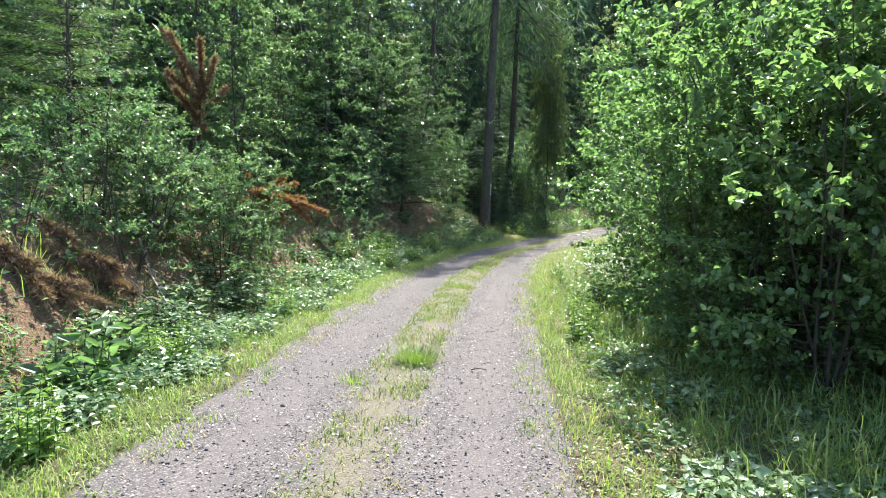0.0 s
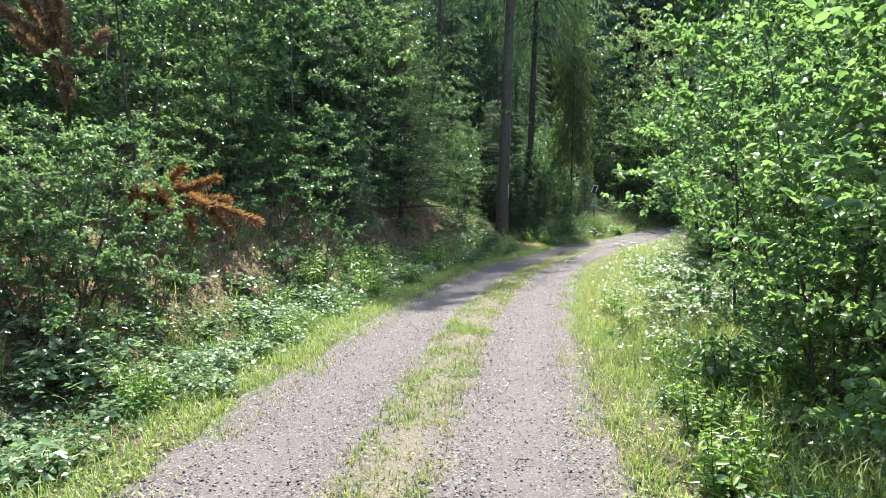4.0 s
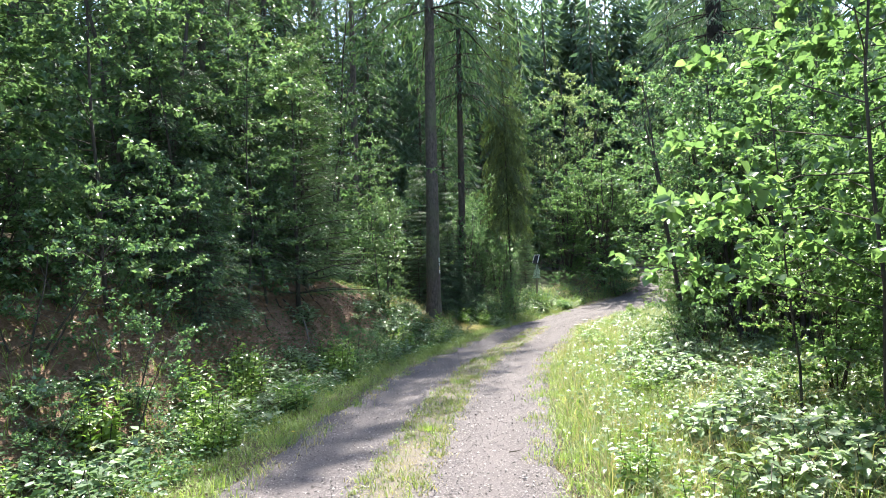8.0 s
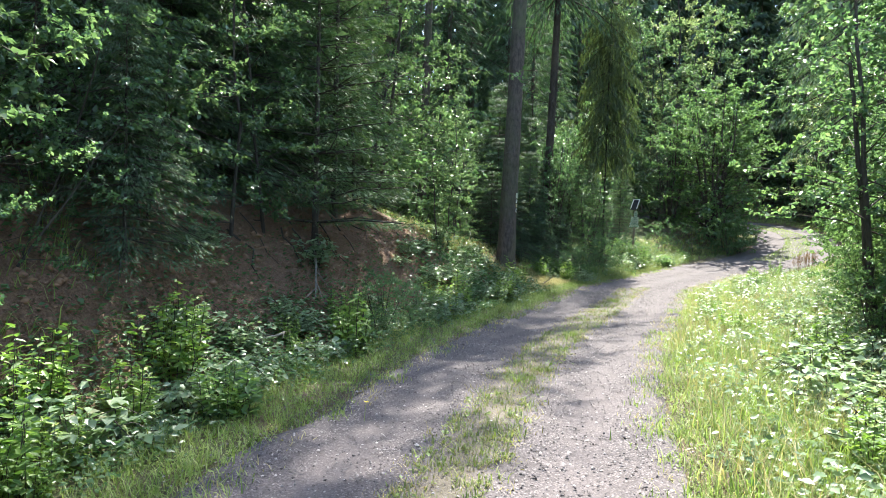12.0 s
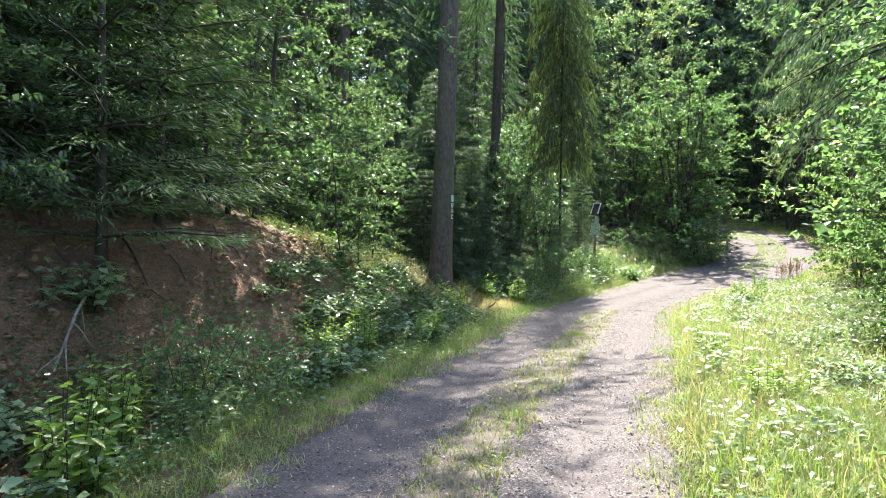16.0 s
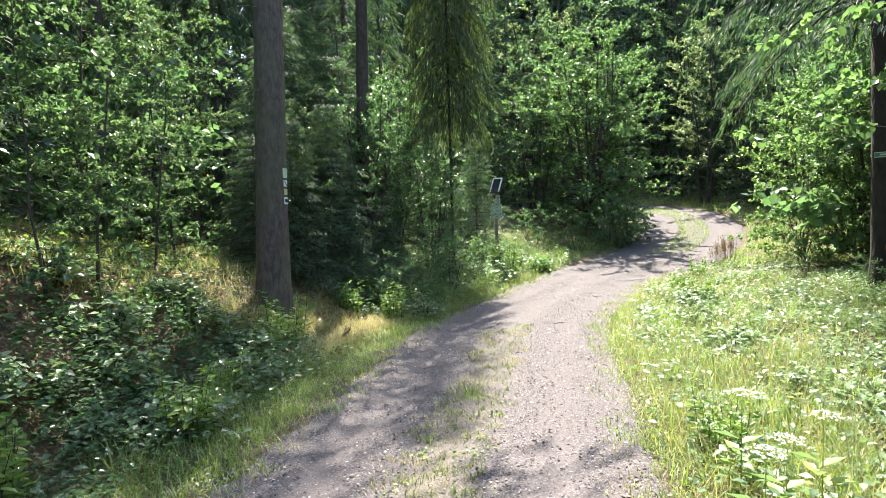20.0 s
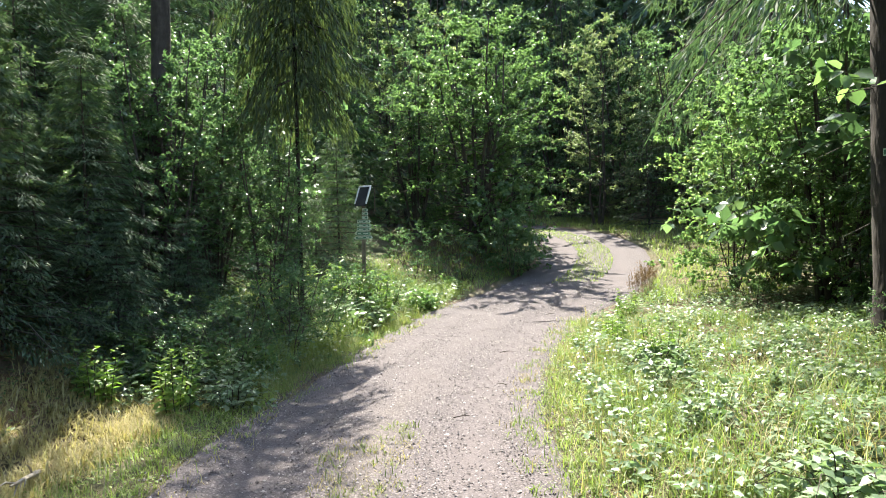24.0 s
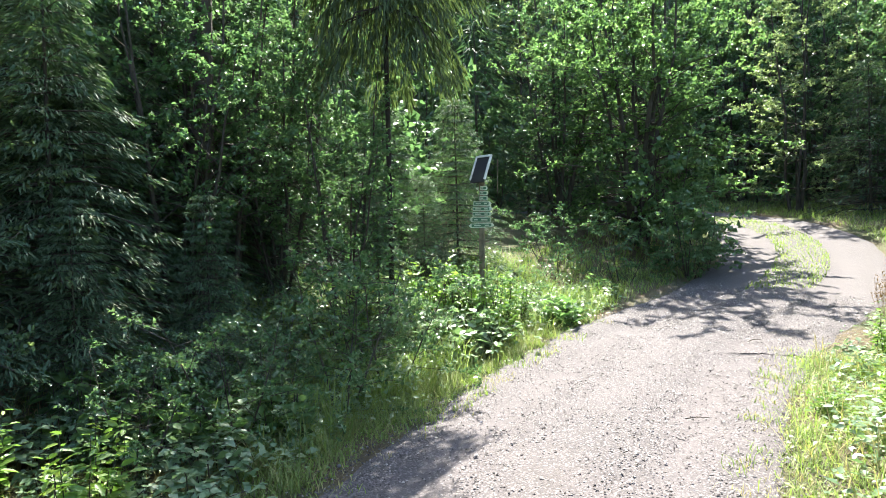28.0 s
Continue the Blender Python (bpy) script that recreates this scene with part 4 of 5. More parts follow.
herb2 = Grove(plant("leafy_seedling", herb_made(54, 9, 0.55, 0.2, 6), HAZEL, TWIG, "broad-leaved bright green seedling on the verge", "plant", "verge seedlings", "leaves"))


def centre(y):
    return float(np.interp(y, LINE[:190, 1], LINE[:190, 0]))


spread_out = Bulk(bramble2)
rng = rs(61)
for k in range(120):
    y = rng.uniform(2.5, 36)
    dd = -rng.uniform(2.25, 3.5) if y < 17 else -rng.uniform(2.1, 2.95) - 0.9 * (rng.rand() < 0.22)
    if 29.2 < y < 32.4:
        continue
    (bramble if rng.rand() < 0.5 else bramble2).put(centre(y) + dd, y, rng.uniform(0.4, 1.1) * (0.8 if y > 33 else 1), rng.uniform(0, 360), 0.02)
for k in range(190):
    y = rng.uniform(12.5, 37)
    lo = np.interp(y, [12, 18, 24, 30, 37], [2.4, 2.8, 3.0, 2.5, 2.6])
    dd = rng.uniform(lo, lo + (3.2 if y < 28 else 4.0))
    (spread_out if dd > lo + 1.0 else bramble if rng.rand() < 0.35 else bramble2).put(centre(y) + dd, y, rng.uniform(0.5, 0.95), rng.uniform(0, 360), 0.03)
for k in range(44):
    y = rng.uniform(10.5, 21)
    dd = rng.uniform(2.7, 4.4)
    (bramble if dd < 3.6 else spread_out).put(centre(y) + dd, y, rng.uniform(0.7, 1.15), rng.uniform(0, 360), 0.03)
spread_out.done("bramble_thicket", BRAMBLE, "pale green bramble thicket behind the verge")
for k in range(26):
    y = rng.uniform(3, 14)
    bramble2.put(centre(y) - rng.uniform(1.75, 2.6), y, rng.uniform(0.45, 0.9), rng.uniform(0, 360), 0.03)
for k in range(16):
    y = rng.uniform(24.5, 29)
    bramble.put(centre(y) - rng.uniform(2.4, 4.0), y, rng.uniform(0.6, 1.1), rng.uniform(0, 360), 0.03)
for k in range(26):
    y = rng.uniform(4, 13)
    bramble2.put(centre(y) + rng.uniform(2.1, 3.6), y, rng.uniform(0.5, 0.9), rng.uniform(0, 360), 0.03)
for k in range(24):
    x, y = rng.uniform(-2.6, 1.2), rng.uniform(37.3, 41)
    d = float(offset(np.array([x]), np.array([y]))[0])
    if d < -2.0:
        (bramble if rng.rand() < 0.6 else bramble2).put(x, y, rng.uniform(0.6, 1.0), rng.uniform(0, 360), 0.02)
for x, y, s in ((-1.35, 37.5, 1.2), (-0.7, 38.9, 0.9), (-1.15, 36.7, 1.4), (-0.95, 37.2, 1.35), (-1.5, 37.2, 1.3), (-1.7, 37.5, 1.1), (-0.2, 39.4, 0.8), (-1.6, 36.6, 0.9), (-0.5, 39.9, 0.9), (-1.3, 38.9, 1.1), (-2.1, 36.9, 1.1), (0.15, 40.2, 0.8), (-2.4, 35.4, 0.9), (-2.9, 36.0, 1.0), (-2.6, 36.6, 1.0), (-3.1, 35.0, 0.9), (-2.0, 36.1, 0.9), (-3.3, 37.0, 1.0), (-2.2, 37.8, 1.1), (-2.2, 33.0, 0.9), (-2.5, 33.7, 1.0), (-2.0, 32.4, 0.8), (-2.8, 33.2, 0.9), (-3.3, 32.9, 0.9), (-3.2, 34.0, 1.0), (-2.75, 34.6, 0.9)):
    bramble.put(x, y, s, x * 300, 0.02)
for x, y, s in ((-1.05, 37.75, 1.25), (-0.8, 37.6, 1.1), (-1.3, 37.9, 1.2), (-2.0, 37.2, 1.1), (-2.4, 36.5, 1.2), (-1.8, 38.2, 1.2), (-0.6, 38.4, 0.9)):
    herb.put(x, y, s, x * 200, 0.02)
for k in range(34):
    y = rng.uniform(4, 34)
    herb.put(centre(y) - rng.uniform(1.9, 3.0), y, rng.uniform(0.45, 0.95), rng.uniform(0, 360), 0.02)
for k in range(26):
    y = rng.uniform(5, 37)
    herb.put(centre(y) + rng.uniform(1.75, 3.4), y, rng.uniform(0.35, 0.7), rng.uniform(0, 360), 0.02)
for x, y, s in ((-1.5, 5.6, 1.15), (-1.9, 6.3, 1.0), (2.3, 11.0, 1.0), (-2.9, 17.6, 0.8), (0.02, 38.5, 0.95), (0.2, 38.8, 0.8), (0.75, 40.6, 0.85), (-0.9, 37.2, 0.8), (3.1, 13.2, 0.9), (-2.6, 33.4, 1.1), (-3.0, 33.0, 1.0), (-2.15, 33.9, 1.0), (-2.9, 33.9, 1.1), (-3.4, 33.3, 1.0), (-2.5, 34.3, 0.9), (-3.6, 33.9, 1.0)):
    herb2.put(x, y, s, rng.uniform(0, 360), 0.02)
for k in range(46):
    y = rng.uniform(5, 35)
    if y > 17.5 or 8.5 < y < 14.5:
        continue
    shrub.put(centre(y) - (rng.uniform(2.9, 5.2) if y < 18 or y > 27 else rng.uniform(2.7, 3.1)), y, rng.uniform(0.45, 1.0) * (1 if y < 18 or y > 27 else 0.6), rng.uniform(0, 360), 0.05)
for k in range(5):
    y = 15.0 + k * 1.0
    shrub.put(centre(y) - rng.uniform(3.5, 4.4), y, rng.uniform(0.7, 1.0), rng.uniform(0, 360), 0.05, -8)
pale_bush = Grove(plant("leafy_bush", deciduous(45, 2.3, 0.85, 5, 13, 9, 15, 0.058, 0.04, 0.014, "diamond", 0.3, 0.5, 0.75, False), BIRCH, TWIG, "round pale green bush on the bank", "bush"))
for x, y, s, t in ((-2.95, 9.5, 0.8, 0), (-3.6, 8.9, 0.8, 80), (-3.4, 10.2, 0.72, 200)):
    pale_bush.put(x, y, s, t, 0.04)
for x, y, s, t in ((-3.3, 10.9, 0.5, 70), (-4.0, 12.4, 0.55, 200), (-4.3, 13.6, 0.5, 310), (-3.6, 14.2, 0.4, 20)):
    shrub.put(x, y, s, t, 0.03)
for x, y, s, t in ((5.15, 32.6, 0.34, 50), (5.9, 32.2, 0.4, 210), (6.5, 32.7, 0.45, 330)):
    shrub.put(x, y, s, t, 0.03, label="leafy shrub at the foot of the old spruce")
for x, y, s, t in ((-3.5, 21.6, 0.5, 10), (-3.62, 22.15, 0.46, 100), (-3.3, 22.4, 0.36, 60)):
    shrub.put(x, y, s, t, 0.03, label="round dark green bush on the soil bank")
for x, y, s, t in ( (-2.4, 34.2, 0.5, 40), (-2.0, 35.4, 0.55, 100), (-1.6, 36.2, 0.5, 10), (-1.85, 34.5, 0.75, 10), (-1.7, 35.3, 0.8, 100), (-2.3, 33.6, 0.6, 200), (-2.7, 32.9, 0.5, 20), (2.7, 22.4, 0.55, 30), (2.9, 20.6, 0.5, 200), (3.1, 23.4, 0.6, 280),
                   (6.6, 38.2, 0.6, 10), (5.9, 36.9, 0.5, 100), (7.2, 35.2, 0.6, 200), (2.6, 42.2, 0.5, 250), (1.2, 41.6, 0.7, 60), (0.0, 41.2, 0.7, 140), (-1.15, 37.65, 0.55, 40), (-0.85, 37.55, 0.5, 140), (-1.5, 38.0, 0.5, 200), (-0.6, 38.3, 0.45, 280)):
    shrub.put(x, y, s, t, 0.03)


# ---------------------------------------------------------------- grass
def grass_patch(name, seed, n, place_of, long_, wide, material, label, category="grass"):
    rng = rs(seed)
    xy = place_of(rng, n)
    z = height(xy[:, 0], xy[:, 1])
    d0 = offset(xy[:, 0], xy[:, 1])
    z = np.where(np.abs(d0) < 1.3, rise(xy[:, 1]) + 0.012, z)
    n = len(xy)
    lv = Leaves()
    az = rng.rand(n) * 6.283
    tilt = 0.2 + 0.9 * rng.rand(n) ** 1.3
    d = np.stack([np.cos(az) * tilt, np.sin(az) * tilt, np.ones(n)], 1)
    nn = np.stack([-np.cos(az), -np.sin(az), tilt], 1)
    l = long_ * (0.4 + 0.9 * rng.rand(n))
    lv.add(np.c_[xy, z - 0.01], d, nn, l, wide * (0.6 + 0.7 * rng.rand(n)))
    return tagged(new(name, lv.mesh(name, material, "blade")), label, category, kind="stuff")


def clumped(rng, n, y0, y1, d0, d1, per=14, spread=0.07, thin=None):
    c = max(1, n // per)
    s = rng.uniform(y0, y1, c)
    dd = d0 + (d1 - d0) * rng.rand(c)
    i = np.clip(np.searchsorted(LINE[:, 1][:190], s), 1, 189)
    u = (s - LINE[i - 1, 1]) / np.maximum(LINE[i, 1] - LINE[i - 1, 1], 1e-6)
    p = LINE[i - 1] + (LINE[i] - LINE[i - 1]) * u[:, None] + np.stack([TANG[i, 1], -TANG[i, 0]], 1) * dd[:, None]
    if thin is not None:
        p = p[thin(p[:, 0], p[:, 1], rng)]
    return np.repeat(p, per, 0) + rng.randn(len(p) * per, 2) * spread


grass_patch("strip_grass", 71, 32000, lambda r, n: clumped(r, n, 2, 31.5, -0.28, 0.28, 12, 0.04, lambda x, y, q: (wavy(x, y, 2.6) + wavy(x + 5, y, 0.8) + 1.5 * q.rand(len(x)) > 0.2) & (q.rand(len(x)) > np.minimum((y - 16) / 17, 0.68))), 0.075, 0.010, STRIP, "short yellow-green grass strip between the wheel ruts")
grass_patch("strip_grass", 72, 16000, lambda r, n: clumped(r, n, 2, 31, -0.3, 0.3, 12, 0.06), 0.055, 0.008, DRY, "dry pale grass strip between the wheel ruts")
grass_patch("verge_grass", 73, 34000, lambda r, n: clumped(r, n, 2, 38, -2.15, -1.4, 14, 0.07), 0.12, 0.0065, GRASS, "green grass verge along the track")
grass_patch("verge_grass", 74, 42000, lambda r, n: clumped(r, n, 2, 38, 1.38, 2.5, 14, 0.08), 0.13, 0.0065, GRASS, "sunlit grass verge along the track")
grass_patch("meadow_grass", 112, 15000, lambda r, n: clumped(r, n, 11, 29, 1.6, 3.1, 14, 0.09), 0.28, 0.0065, GRASS, "tall yellow-green grass on the sunny verge")
grass_patch("dry_grass", 113, 5000, lambda r, n: clumped(r, n, 11, 29, 1.6, 3.1, 12, 0.09), 0.34, 0.005, DRY, "dry straw-coloured grass on the sunny verge")
grass_patch("meadow_grass", 75, 24000, lambda r, n: clumped(r, n, 13, 38, 2.0, 5.5, 14, 0.1), 0.3, 0.007, GRASS, "grass among the brambles beside the track")
grass_patch("dry_grass", 76, 6500, lambda r, n: clumped(r, n, 13, 38, 1.5, 5.0, 12, 0.07), 0.4, 0.006, DRY, "dry straw-coloured grass stalks on the verge")
grass_patch("dry_grass", 77, 15000, lambda r, n: clumped(r, n, 28.8, 32.8, -3.5, -1.95, 14, 0.09), 0.15, 0.009, DRY, "straw-coloured dry grass below the spruce")
grass_patch("slope_grass", 83, 9000, lambda r, n: clumped(r, n, 26.5, 34, -8.5, -3.6, 14, 0.12), 0.22, 0.012, DRY, "yellowed grass on the sunlit slope")
grass_patch("slope_grass", 84, 4500, lambda r, n: clumped(r, n, 26.5, 34, -8.5, -4.3, 14, 0.12), 0.2, 0.012, GRASS, "yellow-green grass on the sunlit slope")
grass_patch("bank_grass", 78, 14000, lambda r, n: clumped(r, n, 4, 41, -4.6, -2.1, 14, 0.1, lambda x, y, q: ((y < 18) | (y > 27.5) | (x > -3.7)) & ((y < 29) | (y > 32.6))), 0.26, 0.009, GRASS, "grass tufts on the bank")


for k, (d0, d1) in enumerate(((-1.55, -1.1), (1.1, 1.55))):
    grass_patch("edge_grass", 101 + k, 9000, lambda r, n: clumped(r, n, 2, 38, d0, d1, 10, 0.05, lambda x, y, q: wavy(x, y, 2.1) + 0.8 * q.rand(len(x)) > 0.35), 0.08, 0.008, GRASS, "short grass creeping into the gravel edge")
    grass_patch("edge_grass", 103 + k, 5000, lambda r, n: clumped(r, n, 2, 38, d0, d1, 10, 0.06), 0.06, 0.007, DRY, "dry grass fringe along the gravel edge")


grass_patch("edge_grass", 111, 6000, lambda r, n: clumped(r, n, 32.5, 38, -2.2, -1.45, 14, 0.06), 0.2, 0.007, STRIP, "yellow-green grass along the edge below the mound")


def beyond(rng, n):
    p = np.stack([rng.uniform(0, 12, n * 3), rng.uniform(38, 54, n * 3)], 1)
    d = np.abs(offset(p[:, 0], p[:, 1]))
    return p[(d > 1.75) & (d < 4.5)][:n]


grass_patch("bend_grass", 79, 16000, beyond, 0.2, 0.014, GRASS, "pale grass round the bend")
grass_patch("bend_grass", 80, 5000, lambda r, n: (lambda p: p[np.abs(offset(p[:, 0], p[:, 1])) < 0.5])(np.stack([r.uniform(2, 8, n * 8), r.uniform(41, 52, n * 8)], 1))[:n], 0.09, 0.014, GRASS, "short grass along the middle of the bend")


def leaf_carpet(name, seed, n, place_of, size, high, material, label):
    """Low broad-leaved weeds that cover the ground."""
    rng = rs(seed)
    xy = place_of(rng, n)
    n = len(xy)
    z = height(xy[:, 0], xy[:, 1]) + high * rng.rand(n) ** 1.5 * (0.5 + 0.5 * wavy(xy[:, 0], xy[:, 1], 1.3)).clip(0.15, 1)
    az = rng.rand(n) * 6.283
    lv = Leaves()
    sz = size * (0.5 + 0.8 * rng.rand(n))
    lv.add(np.c_[xy, z], np.stack([np.cos(az), np.sin(az), rng.randn(n) * 0.25], 1), np.array([0, 0, 1.0]) + rng.randn(n, 3) * 0.35, sz, sz * 0.62)
    return tagged(new(name, lv.mesh(name, material)), label, "weeds", kind="stuff")


leaf_carpet("bank_weeds", 107, 7000, lambda r, n: clumped(r, n, 17, 23.5, -3.7, -2.3, 14, 0.16), 0.055, 0.22, BUSH, "scattered green weeds below the bare soil")
leaf_carpet("verge_weeds", 91, 52000, lambda r, n: clumped(r, n, 12, 40, 1.7, 6.0, 10, 0.12), 0.072, 0.36, BRAMBLE, "sunlit carpet of low broad-leaved weeds beside the track")
leaf_carpet("verge_weeds", 92, 16000, lambda r, n: clumped(r, n, 2, 13, 1.8, 4.5, 10, 0.12), 0.055, 0.3, BUSH, "low weeds at the foot of the bushes")
leaf_carpet("verge_weeds", 93, 36000, lambda r, n: clumped(r, n, 2, 29.3, -3.1, -1.85, 10, 0.1), 0.055, 0.5, BUSH, "low leafy weeds along the foot of the bank")
leaf_carpet("verge_weeds", 94, 14000, lambda r, n: clumped(r, n, 6, 40, -5.5, -3.2, 10, 0.15, lambda x, y, q: (y < 18.5) | (y > 27)), 0.07, 0.25, BUSH, "scattered weeds on the bank")
leaf_carpet("verge_weeds", 96, 12000, lambda r, n: clumped(r, n, 32.5, 39, -4.2, -1.7, 10, 0.12), 0.075, 0.5, BRAMBLE, "pale weeds on the low mound before the notice board")
grass_patch("mound_grass", 97, 9000, lambda r, n: clumped(r, n, 33, 39, -4.2, -1.7, 14, 0.12), 0.5, 0.008, GRASS, "long yellow-green grass on the mound before the notice board")
leaf_carpet("strip_weeds", 105, 20000, lambda r, n: clumped(r, n, 2, 31.5, -0.27, 0.27, 10, 0.045, lambda x, y, q: (wavy(x, y, 2.6) + wavy(x + 5, y, 0.8) + 1.5 * q.rand(len(x)) > 0.3) & (q.rand(len(x)) > np.minimum((y - 16) / 14, 0.65))), 0.034, 0.03, STRIP, "flat yellow-green rosettes in the strip between the ruts")
leaf_carpet("strip_litter", 110, 12000, lambda r, n: clumped(r, n, 2, 28, -0.3, 0.3, 10, 0.06), 0.03, 0.008, DRY, "dry straw litter in the strip between the ruts")
leaf_carpet("dry_litter", 106, 7000, lambda r, n: clumped(r, n, 28.8, 32.8, -3.6, -2.0, 10, 0.1), 0.06, 0.03, DRY, "straw-coloured dry litter below the spruce")
# Straw colour here carries the sunlit yellow of the slope's moss.
leaf_carpet("dry_litter", 107, 13000, lambda r, n: clumped(r, n, 26.5, 34, -7.5, -4.0, 10, 0.15), 0.07, 0.04, DRY, "pale litter standing in for sunlit yellow moss on the slope")
leaf_carpet("bank_weeds", 108, 7000, lambda r, n: clumped(r, n, 24.3, 29.2, -3.8, -2.5, 10, 0.12, lambda x, y, q: q.rand(len(x)) < (y - 23.5) / 3), 0.07, 0.5, BUSH, "bluish-green weeds covering the end of the soil bank")
grass_patch("bush_grass", 109, 9000, lambda r, n: clumped(r, n, 2, 13, 2.0, 3.8, 12, 0.08), 0.34, 0.008, GRASS, "green grass in the shade of the hazel bush")
leaf_carpet("strip_weeds", 95, 5000, lambda r, n: clumped(r, n, 2, 28, -0.26, 0.26, 9, 0.05), 0.04, 0.05, HERB, "small weeds in the strip between the ruts")


for k, (d0, d1) in enumerate(((-2.3, -1.4), (1.4, 2.4))):
    leaf_carpet("verge_clover", 114 + k, 24000, lambda r, n: clumped(r, n, 2, 38, d0, d1, 8, 0.08), 0.032, 0.05, GRASS, "low green clover and moss covering the verge")
leaf_carpet("bank_weeds", 98, 5000, lambda r, n: clumped(r, n, 17, 31, -4.6, -2.8, 10, 0.1, lambda x, y, q: wavy(x, y, 1.2) + 0.05 * (y - 22) > 0.25), 0.06, 0.3, BUSH, "patches of weeds on the bare soil bank")
leaf_carpet("bank_litter", 99, 12000, lambda r, n: clumped(r, n, 14, 32, -5.0, -2.3, 5, 0.15), 0.04, 0.02, RUST, "brown dead leaves strewn over the soil bank")
leaf_carpet("slope_weeds", 100, 2500, lambda r, n: clumped(r, n, 26, 33, -7.5, -4.4, 10, 0.14), 0.07, 0.4, HERB, "yellow-green weeds on the sunlit slope")


def clods(n):
    """Lumps of earth and small stones on the bare bank."""
    rng = rs(83)
    y = rng.uniform(16, 28, n)
    x = np.interp(y, LINE[:190, 1], LINE[:190, 0]) - rng.uniform(2.5, 4.4, n)
    octa = np.array([[1, 0, 0], [0, 1, 0], [-1, 0, 0], [0, -1, 0], [0, 0, 0.8], [0, 0, -0.8]])
    size = 0.012 + 0.045 * rng.rand(n) ** 3
    v = octa[None] * (1 + 0.4 * rng.randn(n, 6, 3).clip(-1, 1)) * size[:, None, None] + np.c_[x, y, height(x, y)][:, None]
    f = np.array([[0, 1, 4], [1, 2, 4], [2, 3, 4], [3, 0, 4], [1, 0, 5], [2, 1, 5], [3, 2, 5], [0, 3, 5]])
    return mesh_of("soil_clods", v.reshape(-1, 3), (np.arange(n)[:, None, None] * 6 + f[None]).reshape(-1, 3), SOIL)


tagged(new("soil_clods", clods(3000)), "lumps of red-brown earth on the bare bank", "soil", kind="stuff")
rng = rs(85)
for k in range(16):
    y = 17.5 + k * 0.62 + rng.rand() * 0.4
    x = centre(y) - 3.95 - 0.3 * rng.rand()
    root = tagged(new("tree_root"), "bare tree root hanging from the bank's upper edge", "root", "bank roots")
    tb = Tubes()
    pts = [(x, y, h1(x, y) + 0.02)]
    for j in range(4):
        x, y = x + 0.10 + 0.08 * rng.rand(), y + rng.randn() * 0.12
        pts.append((x, y, h1(x, y) + 0.01 + 0.03 * rng.rand()))
    pts = np.array(pts)
    tb.add(pts - pts[0], np.array([0.016, 0.014, 0.011, 0.008, 0.004]) * (0.6 + 0.6 * rng.rand()), 5)
    under("root_strand", tb.mesh("root_strand", TWIG), root)
    root.location = pts[0]


def rust_tuft(x, y, s):
    rng = rs(int(x * 10 + y))
    root = tagged(new("dry_dock_tuft"), "rust-brown dried seed stalks on the verge", "plant", "dry seed stalks")
    st, lv = Tubes(), Leaves()
    for k in range(44):
        a = rng.rand() * 6.28
        b = np.array([math.cos(a), math.sin(a), 0]) * 0.25 * rng.rand()
        t = b * 1.6 + np.array([0, 0, 0.55 + 0.4 * rng.rand()])
        st.add(np.stack([b - [0, 0, 0.05], (b + t) / 2 + rng.randn(3) * 0.01, t]), [0.0022, 0.0018, 0.001], 3)
        m = 16
        f = rng.rand(m, 1) * 0.5 + 0.5
        lv.add(b + (t - b) * f, rng.randn(m, 3) + [0, 0, 0.8], rng.randn(m, 3), np.full(m, 0.05), np.full(m, 0.016))
    tagged(under("dry_stalk", st.mesh("dry_stalk", RUST), root), kind="stuff")
    tagged(under("seed_head", lv.mesh("seed_head", RUST), root), kind="stuff")
    root.matrix_basis = Matrix.Translation((x, y, h1(x, y))) @ Matrix.Diagonal((s, s, s, 1))


for x, y, s in ((4.55, 39.0, 0.6), (4.85, 39.35, 0.75), (5.15, 39.9, 0.7)):
    rust_tuft(x, y, s)


# ---------------------------------------------------------------- dead wood and brown branches
def dead_branch(name, pts, r, label, needles=0, seed=0, spread=0.3):
    root = tagged(new(name), label, "branch")
    tb = Tubes()
    pts = np.asarray(pts, float)
    base = pts[0].copy()
    pts = pts - base
    u = np.linspace(0, 1, len(pts))
    tb.add(pts, r * (1.1 - 0.8 * u), 6)
    rng = rs(seed)
    lv = Leaves()
    shoots = 11 if needles else 5
    main = unit(pts[-1] - pts[0])
    for k in range(shoots):
        f = 0.2 + 0.8 * (k + 0.5 * rng.rand()) / shoots
        o = along(pts, min(f, 0.99))
        d = unit(main + rng.randn(3) * [0.55, 0.55, 0.3])
        ln = spread * (0.6 + 0.7 * rng.rand())
        tb.add(np.stack([o, o + d * ln * 0.5, o + d * ln + [0, 0, -0.04]]), [r * 0.4, r * 0.3, r * 0.1], 4)
        m = needles // shoots
        if m:
            q = rng.rand(m, 1)
            lv.add(o + d * ln * q + [0, 0, -0.04] * q, d * 0.9 + rng.randn(m, 3) * 0.55, rng.randn(m, 3), 0.08 + 0.04 * rng.rand(m), np.full(m, 0.016))
    under("wood", tb.mesh("wood", DEADWOOD if not needles else TWIG), root)
    if needles:
        under("brown_needles", lv.mesh("brown_needles", DULL if "top" in label or "dry" in label else BROWN), root)
    root.location = base
    return root


